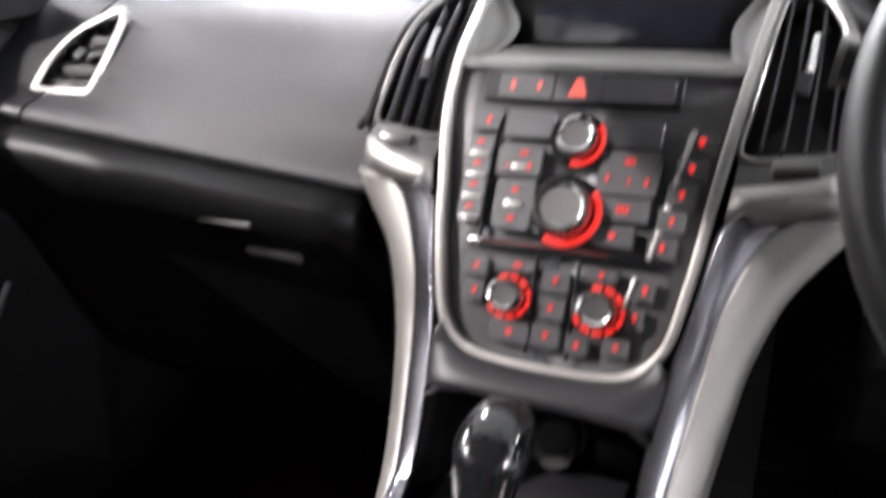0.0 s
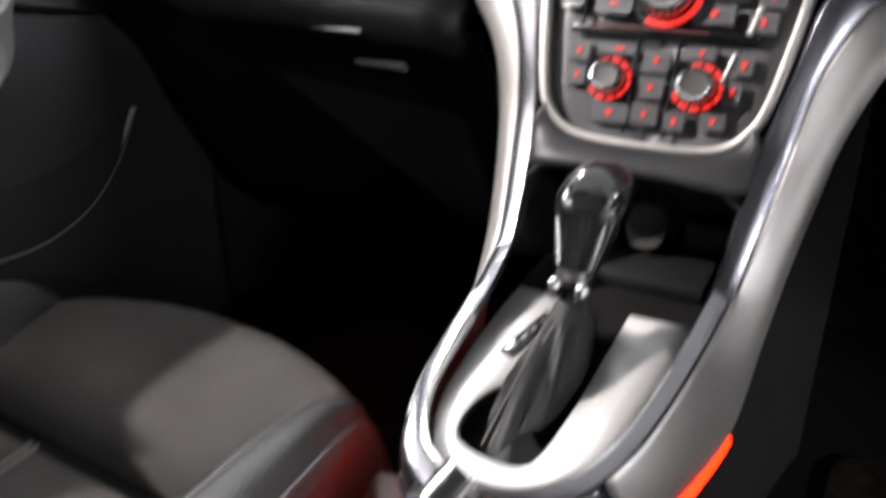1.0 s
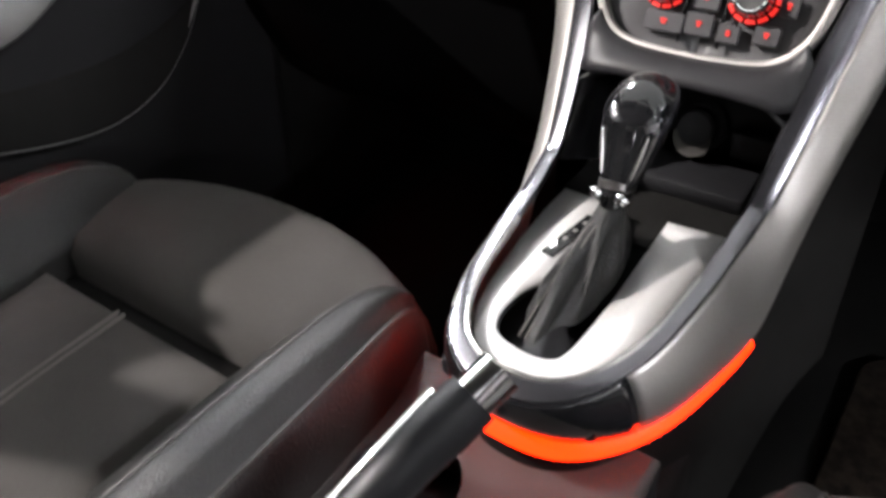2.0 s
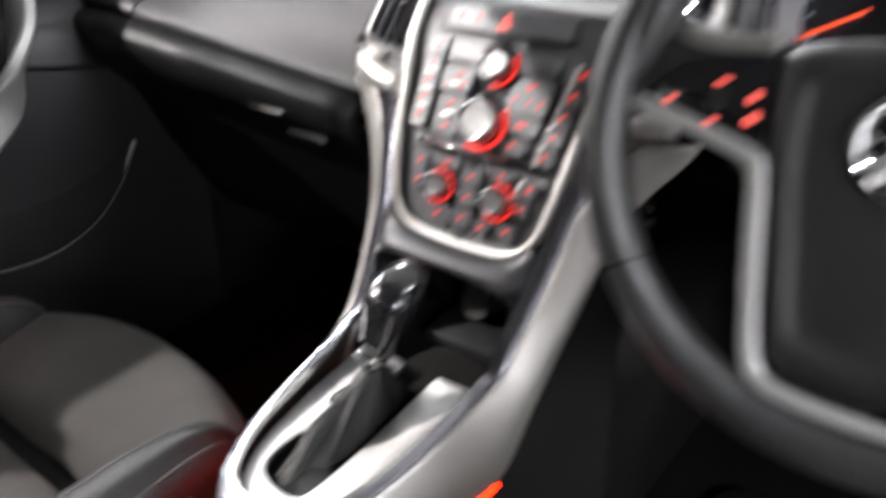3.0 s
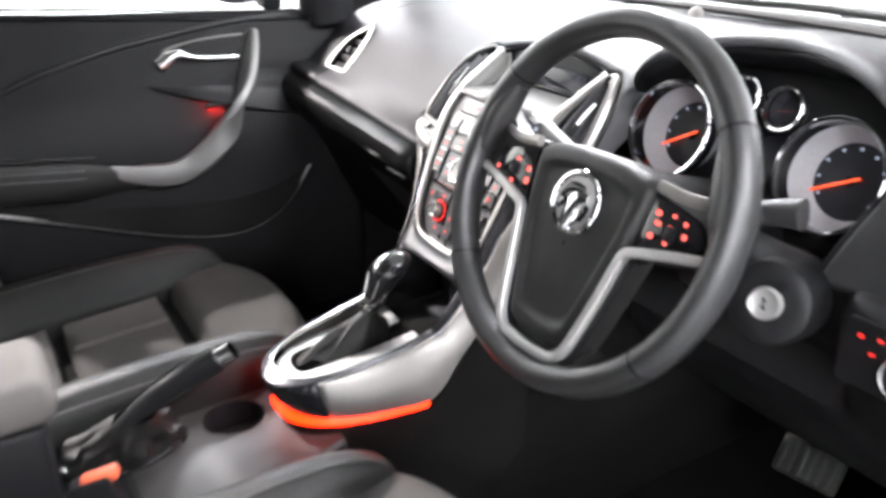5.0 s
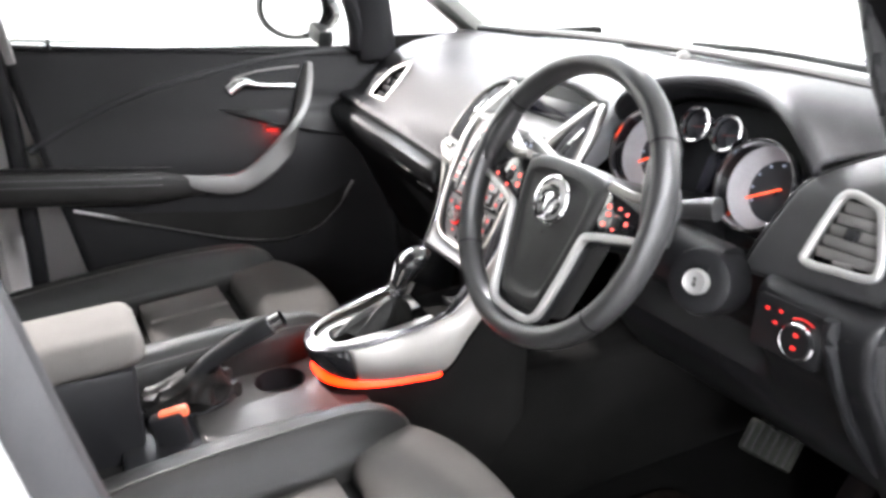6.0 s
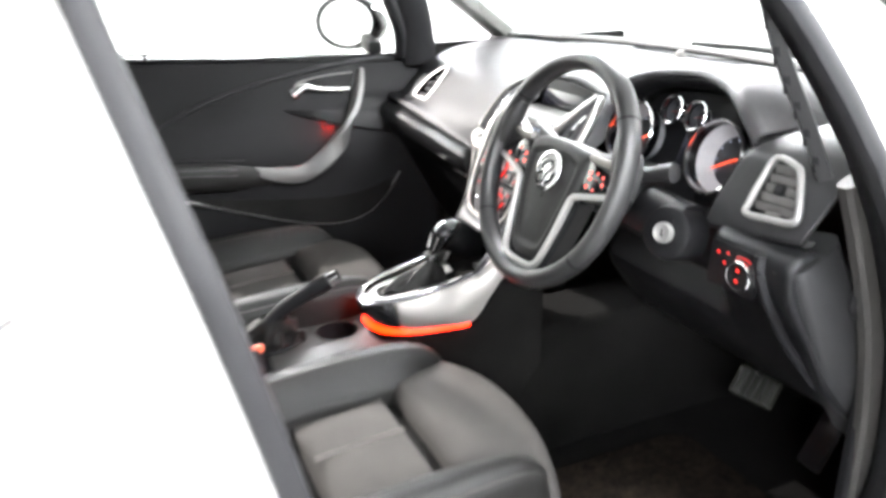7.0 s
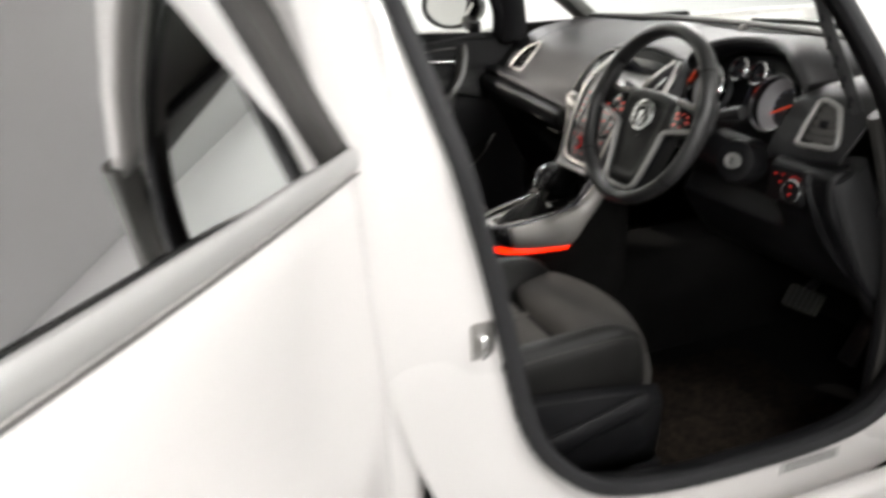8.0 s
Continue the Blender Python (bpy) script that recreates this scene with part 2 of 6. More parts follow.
def side_x(y, z):
    """Half-width of the outer body at a height."""
    low = 0.775 - 0.05 * max(0.0, (0.55 - z) / 0.35) ** 2
    return low - 0.02 * max(0.0, z - 0.75) / 0.27 if z < 1.02 else low - 0.02 - (z - 1.02) * 0.42


shell = thing("car_body", (0, 0, 0), "white car body with black door seals, front and rear doors open", "car body")
OPEN = [(-0.60, 1.30), (-0.583, 1.215), (-0.553, 1.10), (-0.52, 0.975), (-0.488, 0.836), (-0.462, 0.70), (-0.43, 0.60), (-0.375, 0.53), (-0.305, 0.485), (-0.18, 0.457), (-0.03, 0.448), (0.11, 0.448), (0.22, 0.47), (0.285, 0.54), (0.29, 0.65), (0.27, 0.78), (0.22, 0.92), (0.165, 1.02), (0.13, 1.10), (0.07, 1.20), (-0.03, 1.30), (-0.20, 1.37), (-0.42, 1.385), (-0.55, 1.365)]
opening = spline([(0, y, z) for y, z in OPEN], 96, closed=True)
mid = Vector((0, -0.15, 0.9))


def grown(d):
    return [p + (p - mid).normalized() * d for p in opening]


def on_side(inset, sign=1):
    return lambda p: Vector((sign * (side_x(p.y, p.z) - inset), p.y, p.z))


for sign in (1,):
    part("door_frame", ring_between(grown(0.012), grown(0.17), 8, on_side(0.055, sign)), PAINT, shell, "white painted door surround")
    inner = [on_side(0.05)(p) for p in grown(0.0)]
    part("door_seal", sweep(inner, 0.026, 0.026, up=(1, 0, 0), closed=True, seg=10), RUBBER, shell, "soft black rubber door seal")
    jamb = [[Vector((side_x(p.y, p.z) - d, p.y, p.z)) for p in grown(0.004)] for d in (0.055, 0.075, 0.095)]
    solid(part("door_jamb", skin(jamb, wrap_u=True), TRIM, shell, "dark plastic door jamb trim"), 0.01, 1)
st = part("door_striker", box(pose(0.716, -0.508, 0.777, 0, 0, 8), 0.010, 0.035, 0.05, 0.003), SILVER, shell, "steel door striker")
part("striker_loop", sweep(spline([(0.720, -0.52, 0.79), (0.740, -0.517, 0.79), (0.740, -0.517, 0.764), (0.720, -0.52, 0.764)], 12), 0.006, 0.006, seg=8), CHROME, st)
lab = part("sill_label", box(pose(0.7125, 0.105, 0.405), 0.002, 0.13, 0.022, 0), PLATE, shell, "pale sticker on the door sill")
for k in range(3):
    part("bar", box(pose(0.714, 0.105, 0.399 + 0.006 * k), 0.001, 0.11, 0.002, 0), GREY, lab)
# outer body behind and ahead of the doorway
def slab(name, y0, y1, z0, z1, inset, material, sign=1, label=""):
    ny, nz = 12, 10
    rows = [[Vector((sign * (side_x(0, z0 + (z1 - z0) * j / nz) - inset), y0 + (y1 - y0) * i / ny, z0 + (z1 - z0) * j / nz)) for j in range(nz + 1)] for i in range(ny + 1)]
    return solid(part(name, skin(rows), material, shell, label), 0.03, 0)


slab("front_wing", 0.36, 1.5, 0.30, 1.0, 0.0, PAINT)
slab("sill", -1.6, 1.0, 0.18, 0.37, 0.0, PAINT)
slab("rear_wing", -2.1, -1.62, 0.25, 1.40, 0.0, PAINT)
slab("front_wing", 0.17, 1.5, 0.30, 1.0, 0.0, PAINT, -1)
slab("rear_side", -2.1, -0.6, 0.25, 1.0, 0.0, PAINT, -1)
slab("rear_corner", -2.1, -1.75, 1.0, 1.40, 0.0, PAINT, -1)
slab("sill", -1.6, 1.0, 0.18, 0.34, 0.0, PAINT, -1)
part("floor_pan", box(pose(0, -0.65, 0.25), 1.44, 2.9, 0.04, 0.01), CARPET, shell, "black carpeted floor")
part("tunnel", box(pose(0, 0.10, 0.40), 0.17, 1.36, 0.30, 0.03, 4), CARPET, shell, "black carpeted centre tunnel")
part("bulkhead", box(pose(0, 0.80, 0.62), 1.42, 0.04, 0.70, 0.01), CARPET, shell)
for sgn in (1, -1):
    part("footwell_side", box(pose(sgn * 0.685, 0.60 if sgn > 0 else 0.53, 0.64), 0.03, 0.54 if sgn > 0 else 0.68, 0.76, 0.01), CARPET, shell, "black carpeted footwell side")
part("inner_sill", box(pose(-0.70, 0.05, 0.33), 0.05, 1.7, 0.20, 0.02), CARPET, shell, "black carpeted inner sill")
part("cowl", box(pose(0, 0.66, 0.985), 1.36, 0.34, 0.03, 0.005), BLACK, shell, "black cowl below the windscreen")
part("rear_panel", box(pose(0, -2.1, 0.83), 1.42, 0.05, 1.26, 0.01), TRIM, shell)
part("rear_lining", box(pose(-0.70, -1.32, 0.62), 0.02, 1.42, 0.76, 0.006), TRIM, shell, "dark inner trim behind the passenger door")
part("rear_side_window", skin([[(-0.735 + 0.42 * (z - 1.02), y, z) for z in (0.995, 1.1, 1.2, 1.3, 1.39)] for y in (-0.66, -1.0, -1.4, -1.78)]), PANE, shell, "clear rear side window").visible_shadow = False
roof = [[Vector((x, y, 1.405 + 0.05 * (1 - (x / 0.62) ** 2) - 0.10 * max(0, (y + 0.45) / 0.35) ** 2 * 0.35)) for x in (-0.60, -0.5, -0.3, 0, 0.3, 0.5, 0.60)] for y in (-2.1, -1.6, -1.0, -0.7, -0.45, -0.3, -0.15, -0.08)]
solid(part("roof", skin(roof), PAINT, shell, "white roof"), 0.03, 1)
solid(part("headliner", skin([[Vector((p.x * 0.97, p.y, p.z - 0.022)) for p in r] for r in roof]), GREY, shell, "grey fabric headliner"), 0.006, -1)
for sgn in (1, -1):
    ap = spline([(sgn * 0.585, -0.08, 1.40), (sgn * 0.62, 0.15, 1.26), (sgn * 0.66, 0.36, 1.11), (sgn * 0.69, 0.52, 1.0)], 14)
    part("windscreen_pillar", sweep(ap, 0.07, 0.05, seg=12), GREY, shell, "grey trimmed windscreen pillar")
    if sgn > 0:
        fl = spline([(0.585, 0.095, 1.205), (0.598, 0.125, 1.12), (0.612, 0.155, 1.055), (0.625, 0.185, 0.985)], 14)
        fp = part("pillar_flange", sweep(fl, 0.026, 0.018, up=(-0.6, -0.8, 0), power=4), ENDSKIN, shell, "dark clipped pillar flange")
        for i in range(2, 13, 2):
            part("clip_slot", box(Matrix.Translation(fl[i] + Vector((0.004, -0.011, 0))) @ pose(0, 0, 0, 18, -6, 35), 0.008, 0.004, 0.022, 0.001), TRIM, fp)
        continue
    part("quarter_post", sweep(spline([(sgn * 0.655, 0.21, 0.98), (sgn * 0.642, 0.195, 1.07), (sgn * 0.62, 0.165, 1.15), (sgn * 0.60, 0.12, 1.24)], 8), 0.05, 0.09, up=(0, 1, 0)), BLACK, shell, "black quarter window post")
    part("roof_rail", sweep(spline([(sgn * 0.585, -0.06, 1.40), (sgn * 0.595, -0.6, 1.42), (sgn * 0.59, -2.1, 1.38)], 10), 0.06, 0.06), GREY, shell)
bpil = spline([(0.665, -0.66, 0.30), (0.675, -0.64, 0.7), (0.66, -0.64, 1.0), (0.60, -0.69, 1.38)], 12)
part("centre_pillar", sweep(bpil, 0.09, 0.12, up=(0, 1, 0)), PAINT, shell, "white painted centre pillar")
trim_in = [p + Vector((-0.050, 0.01, 0)) for p in bpil]
part("pillar_trim", sweep(trim_in, 0.09, 0.02, up=(1, 0, 0)), TRIM, shell, "dark inner pillar trim")
bpil = spline([(-0.665, -0.545, 0.30), (-0.675, -0.54, 0.7), (-0.66, -0.55, 1.0), (-0.60, -0.605, 1.38)], 12)
part("centre_pillar", sweep(bpil, 0.036, 0.036, up=(0, 1, 0)), BLACK, shell, "dark trimmed centre pillar")
wsrows = [[Vector((x, 0.56 - 0.10 * (x / 0.66) ** 2 - f * (0.62 - 0.06 * (x / 0.66) ** 2), 1.03 + f * 0.385 - 0.02 * (x / 0.66) ** 2)) for x in (-0.64, -0.4, -0.2, 0, 0.2, 0.4, 0.64)] for f in (0, 0.33, 0.66, 1)]
ws = part("windscreen", skin(wsrows), PANE, shell, "clear windscreen glass")
ws.visible_shadow = False
scuttle = spline([(-0.60, 0.45, 1.035), (-0.3, 0.515, 1.045), (0, 0.53, 1.048), (0.3, 0.515, 1.045), (0.60, 0.45, 1.035)], 24)
part("windscreen_seal", sweep(scuttle, 0.03, 0.016), RUBBER, shell, "black strip along the windscreen foot")
bonnet = [[Vector((x, y, 1.0 - 0.16 * ((y - 0.6) / 1.0) ** 1.5 - 0.05 * (x / 0.7) ** 2)) for x in (-0.74, -0.5, -0.25, 0, 0.25, 0.5, 0.74)] for y in (0.6, 0.8, 1.1, 1.4, 1.6)]
solid(part("bonnet", skin(bonnet), PAINT, shell, "white bonnet"), 0.02)
for wx, wy in ((0.08, 0.57), (0.30, 0.60)):
    part("wiper", sweep(spline([(wx - 0.15, wy + 0.02, 1.05), (wx + 0.05, wy, 1.06), (wx + 0.3, wy - 0.05, 1.06)], 8), 0.016, 0.014), BLACK, shell)

rv = thing("rear_view_mirror", (0, 0.02, 1.34), "black interior mirror hanging from the windscreen", "mirror")
part("housing", sweep(spline([(-0.115, -0.03, 1.325), (-0.05, -0.015, 1.332), (0.05, -0.02, 1.332), (0.115, -0.045, 1.325)], 12), 0.035, 0.07, seg=14, power=3), BLACK, rv)
part("stem", sweep([(0, 0.0, 1.33), (0, 0.06, 1.37)], 0.02, 0.02), BLACK, rv)
for vx in (-0.33, 0.33):
    vs = thing("sun_visor", (vx, -0.1, 1.4), "dark sun visor folded against the roof", "sun visor")
    part("flap", box(pose(vx, -0.13, 1.385, 14), 0.36, 0.16, 0.02, 0.008), TRIM, vs)

# ---- dashboard ----
dash = thing("dashboard", (0, 0.3, 0.9), "dark dashboard with a grey soft-touch top and silver trims", "dashboard")


def dash_section(x):
    """Upper skin of the dashboard from the gap below the panel to the windscreen foot."""
    a = abs(x)
    d = max(0, (a - 0.17) / 0.4)
    gy, gz = 0.127 - 0.012 * d, 0.853 + 0.036 * d
    return [(x, gy + 0.022, gz - 0.006), (x, gy + 0.003, gz), (x, gy + 0.006, gz + 0.010), (x, 0.150, 0.905 + 0.004 * d), (x, 0.19, 0.944), (x, 0.235, 0.980), (x, 0.30, 1.006), (x, 0.40, 1.022), (x, 0.52 - 0.12 * (a / 0.66) ** 2, 1.03)]


def face_pose(x, y, z, rz=0):
    """A pose on the sloping dashboard face: X right, Y up the slope, Z out of it."""
    return pose(x, y, z, 47, 0, rz)


VENTS = {1: [(0.0022, 0.0522), (-0.0269, 0.0475), (-0.0364, 0.0408), (-0.046, 0.0179), (-0.0544, -0.0092), (-0.0483, -0.0212), (-0.0169, -0.0241), (0.0189, -0.025), (0.0201, -0.0108), (0.0126, 0.0257)], -1: [(0.028, 0.050), (0.036, -0.036), (0.029, -0.043), (-0.030, -0.044), (-0.040, -0.036), (-0.040, -0.010), (-0.028, 0.020), (-0.004, 0.042)]}
VENT_M = {-1: face_pose(-0.521, 0.183, 0.940), 1: pose(0.5516, 0.1793, 0.9381, 69.3, -0.9, 3.5)}


def cut_vent(bm, sign):
    """Takes out the faces that lie inside the outer vent's outline."""
    inv = VENT_M[sign].inverted()
    ring = [(p.x * 0.95, p.y * 0.95) for p in spline([(x * -sign, y, 0) for x, y in VENTS[sign]], 40, closed=True)]
    out = []
    for f in bm.faces:
        c = inv @ f.calc_center_median()
        inside = False
        for (ax, ay), (bx, by) in zip(ring, ring[1:] + ring[:1]):
            if (ay > c.y) != (by > c.y) and c.x < (bx - ax) * (c.y - ay) / (by - ay) + ax:
                inside = not inside
        if inside and abs(c.z) < 0.03:
            out.append(f)
    bmesh.ops.delete(bm, geom=out, context="FACES")
    return bm


def dash_sheet(x0, x1, n=70):
    return cut_vent(skin([spline(dash_section(x0 + (x1 - x0) * i / n), 90) for i in range(n + 1)]), -1)


solid(part("passenger_pad", dash_sheet(-0.536, -0.168), SOFT, dash, "smooth grey soft-touch pad"), 0.006, 0)
solid(part("corner_pad", dash_sheet(-0.64, -0.538, 24), BLACK, dash, "black corner beside the passenger door"), 0.006, 0)


def low_section(x):
    a = abs(x)
    d = max(0, (a - 0.17) / 0.4)
    gy, gz = 0.127 - 0.012 * d, 0.847 + 0.036 * d
    return [(x, gy + 0.03, gz - 0.004), (x, gy + 0.006, gz - 0.007), (x, gy - 0.014, gz - 0.017), (x, gy - 0.010, gz - 0.038), (x, 0.128, 0.81), (x, 0.158, 0.775), (x, 0.20, 0.70), (x, 0.27, 0.58), (x, 0.36, 0.50)]


def low_sheet(x0, x1, n=12):
    return skin([spline(low_section(x0 + (x1 - x0) * i / n), 26) for i in range(n + 1)])


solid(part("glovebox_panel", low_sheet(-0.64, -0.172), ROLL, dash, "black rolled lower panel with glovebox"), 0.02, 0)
part("glovebox_latch", box(pose(-0.296, 0.106, 0.819, -40, 0, -3), 0.060, 0.008, 0.006, 0.002), GREY, dash)
part("glovebox_latch", box(pose(-0.274, 0.140, 0.783, -40, 0, -3), 0.058, 0.010, 0.008, 0.002), GREY, dash)
def knee_section(x):
    """Driver's lower panel: set back round the column, forward at the light switch."""
    f = min(1, max(0, (x - 0.475) / 0.03))
    f = f * f * (3 - 2 * f)
    y0, z0 = 0.215 - 0.058 * f, 0.875 + 0.004 * f
    return [(x, y0 + 0.03, z0 + 0.004), (x, y0, z0), (x, y0 - 0.006, z0 - 0.02), (x, y0 + 0.004, z0 - 0.06), (x, y0 + 0.03 - 0.01 * (1 - f), z0 - 0.095), (x, 0.215, 0.74), (x, 0.25, 0.685), (x, 0.30, 0.63)]


solid(part("driver_lower_panel", skin([spline(knee_section(0.19 + 0.445 * i / 36), 22) for i in range(37)]), BLACK, dash, "black lower panel on the driver's side"), 0.015, 0)

# upper driver's side: pad arching over the dials
HOOD = spline([(0.158, 0.232, 0.985), (0.178, 0.205, 1.012), (0.205, 0.205, 1.036), (0.25, 0.235, 1.053), (0.33, 0.252, 1.060), (0.40, 0.232, 1.057), (0.45, 0.208, 1.045), (0.485, 0.196, 1.022), (0.503, 0.197, 1.000)], 40)


def hood_row(p):
    x = p.x
    y1 = 0.52 - 0.12 * (x / 0.66) ** 2
    z1 = 1.038
    return spline([p + Vector((0, 0.001, -0.003)), p + Vector((0, 0.002, 0.001)), p + Vector((0, 0.010, 0.005)), p + Vector((0, 0.05, 0.006 - 0.1 * max(0, p.z - 1.05))), Vector((x + 0.01 + 0.032 * max(0, (x - 0.44) / 0.063), (p.y + 0.05 + y1) / 2, (p.z + z1) / 2 + 0.002)), Vector((x + 0.06 * max(0, (x - 0.44) / 0.063), y1, z1))], 16)


solid(part("driver_pad", skin([hood_row(p) for p in HOOD]), SOFT, dash, "grey soft-touch hood over the instruments"), 0.008, 0)
PADEDGE = [(0.174, 0.138, 0.905), (0.171, 0.158, 0.931), (0.168, 0.178, 0.956), (0.160, 0.198, 0.978), (0.147, 0.218, 0.993), (0.128, 0.233, 1.002), (0.107, 0.234, 1.003), (0.085, 0.239, 1.007), (0.045, 0.245, 1.012), (0.0, 0.247, 1.014)]
pad_edge = spline([(-x, y, z) for x, y, z in PADEDGE] + PADEDGE[-2::-1], 61)
solid(part("centre_pad", skin([spline([p + Vector((0, 0.002, -0.004)), p, p + Vector((p.x * 0.03, 0.012, 0.004)), Vector((p.x * 1.04, 0.34 + 0.2 * min(0, p.y - 0.23), 1.026 + 0.12 * min(0, p.z - 1.0))), Vector((p.x, 0.525, 1.036))], 16) for p in pad_edge]), SOFT, dash, "grey pad over the display"), 0.006, 0)
part("light_sensor", lathe(pose(-0.005, 0.50, 1.040), [(0.012, -0.01), (0.011, 0.004), (0.007, 0.009), (0.001, 0.011)], 16), GREY, dash, "small domed light sensor")

# end panel with the outer vents
def outer_vent(sign):
    """The outer air vent with its silver frame, built on the passenger side or mirrored to the driver's."""
    m = VENT_M[sign]
    pts = [(x * -sign, y) for x, y in VENTS[sign]]
    ring = [m @ Vector((x, y, 0.005 if sign > 0 else 0.003)) for x, y in pts]
    ring = spline(ring, 40, closed=True)
    out = m.to_3x3() @ Vector((0, 0, 1))
    v = part("outer_vent", sweep(ring, 0.009, 0.010 if sign > 0 else 0.006, up=out, closed=True), FRAME if sign > 0 else SILVER, dash, "air vent in a satin silver frame")
    part("vent_back", prism(m @ pose(0, 0, -0.026), [(x * 0.98, y * 0.98) for x, y in pts], 0.004, 0), BLACK, v)
    for i in range(5):
        y = -0.010 + 0.0125 * i if sign > 0 else -0.030 + 0.018 * i
        inner, outer = (0.017 - 0.23 * max(0, y + 0.01), -0.052 + 0.40 * max(0, y + 0.009)) if sign > 0 else (0.031 - 0.20 * (y + 0.03), -0.038 + (0.0 if y < 0 else 0.45 * y))
        left, right = (outer, inner) if sign < 0 else (-inner, -outer)
        part("slat", box(m @ pose((left + right) / 2, y, -0.003 if sign > 0 else -0.008, 25), right - left, 0.012, 0.003, 0.001), GREY if sign > 0 else TRIM, v)
    part("vent_tab", box(m @ pose(0.016 if sign > 0 else 0, 0.014 if sign > 0 else 0, 0.004), 0.014, 0.014, 0.008, 0.003), TRIM, v)
    part("vent_wheel", box(m @ pose(0.018 if sign > 0 else 0, -0.017 if sign > 0 else -0.040, 0.003), 0.022, 0.006, 0.006, 0.002), GREY, v)


outer_vent(-1)
outer_vent(1)
part("airbag_mark", box(face_pose(-0.468, 0.160, 0.922) @ pose(0, 0, 0.006), 0.012, 0.0035, 0.001, 0), BLACK, dash)
ep_left = spline([(0.452, 0.196, 0.868), (0.454, 0.174, 0.874), (0.458, 0.176, 0.895), (0.478, 0.184, 0.945), (0.502, 0.196, 0.990), (0.530, 0.245, 1.014), (0.562, 0.315, 1.031)], 50)
ep_right = spline([(0.612, 0.205, 0.888), (0.614, 0.178, 0.893), (0.620, 0.178, 0.910), (0.628, 0.196, 0.942), (0.632, 0.216, 0.974), (0.634, 0.255, 1.002), (0.636, 0.32, 1.022)], 50)
epc = [[a.lerp(b, k / 49) + Vector((0, -0.008, 0.003)) * math.sin(math.pi * k / 49) * min(1, i / 6) for i, (a, b) in enumerate(zip(ep_left, ep_right))] for k in range(50)]
solid(part("end_panel", cut_vent(skin(epc), 1), ENDSKIN, dash, "dark end panel round the vent"), 0.006, -1)
part("end_seam", sweep([p + Vector((-0.003, 0.004, -0.002)) for p in ep_left[8:]], 0.006, 0.008, seg=8), DEEP, dash, "dark seam beside the hood")
part("seam_clip", box(pose(0.548, 0.172, 0.874, 30), 0.008, 0.006, 0.005, 0.001), BUCKLE, dash, "small yellow clip")

# ---- instrument cluster ----
cluster = thing("instrument_cluster", (0.33, 0.25, 0.96), "black instrument cluster with two large chrome-ringed dials", "instrument cluster")
part("backing", prism(pose(0.33, 0.262, 0.955, 70), rounded(0.37, 0.19, 0.05), 0.006, 0.002), BLACK, cluster, "glossy black backing")
solid(part("shroud", skin([[p + Vector(((0.34 - p.x) * 0.10 * f, 0.0 + (0.268 - p.y) * f, -0.004 - 0.018 * f)) for p in HOOD] for f in (0, 0.35, 0.7, 1.0)]), BLACK, cluster, "black shroud over the dials"), 0.005, 0)
part("display", prism(pose(0.327, 0.256, 0.945, 70), rounded(0.05, 0.06, 0.004), 0.004, 0.001), SCREEN, cluster)
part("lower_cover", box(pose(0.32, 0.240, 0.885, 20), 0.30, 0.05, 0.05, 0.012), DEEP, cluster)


def gauge(x, y, z, r, depth, name, needle):
    m = pose(x, y, z, 72, 0, 0)
    g = part(name, lathe(m, [(r, -0.004), (r + 0.003, 0.0), (r + 0.003, 0.003), (r + 0.0012, 0.005), (r - 0.0015, 0.004), (r - 0.0015, -0.002)], 48, cap=False), CHROME, cluster, "chrome-ringed dial" if r > 0.03 else "small chrome-ringed dial")
    part("collar", lathe(m, [(r - 0.001, 0.002), (r * 0.985, -depth * 0.15), (r * 0.955, -depth * 0.42)], 48, cap=False), GLOSS, g, "black upper dial wall")
    part("well", lathe(m, [(r * 0.957, -depth * 0.41), (r * 0.94, -depth * 0.46), (r * 0.70, -depth)], 48, cap=False), DIALSIDE if r > 0.03 else DIAL, g, "silver sloping dial wall")
    part("dial_face", lathe(m, [(r * 0.75, -depth + 0.001), (r * 0.3, -depth + 0.0015), (0.001, -depth + 0.002)], 40, cap=False), DIAL, g)
    part("needle", box(m @ pose(0, 0, -depth + 0.007, 0, 0, needle) @ pose(r * 0.25, 0, 0), r * 0.92, r * 0.045, 0.002, 0.0005), NEEDLE if r > 0.03 else DIMRED, g, "orange needle")
    if r > 0.03:
        for k in range(9):
            a = radians(215 - 31 * k)
            part("mark", box(m @ pose(r * 0.60 * math.cos(a), r * 0.60 * math.sin(a), -depth + 0.004), 0.0028, 0.0028, 0.001, 0.0003), TICK, g)
        part("needle_hub", lathe(m @ pose(0, 0, -depth + 0.004), [(0.005, 0), (0.005, 0.0015), (0.003, 0.0025), (0.0005, 0.0025)], 16), BLACK, g)


gauge(0.2325, 0.205, 0.962, 0.052, 0.042, "rev_counter", 210)
gauge(0.424, 0.205, 0.962, 0.052, 0.042, "speedometer", 208)
gauge(0.296, 0.235, 1.005, 0.021, 0.018, "temperature_dial", 190)
gauge(0.346, 0.237, 1.003, 0.021, 0.018, "fuel_dial", 190)

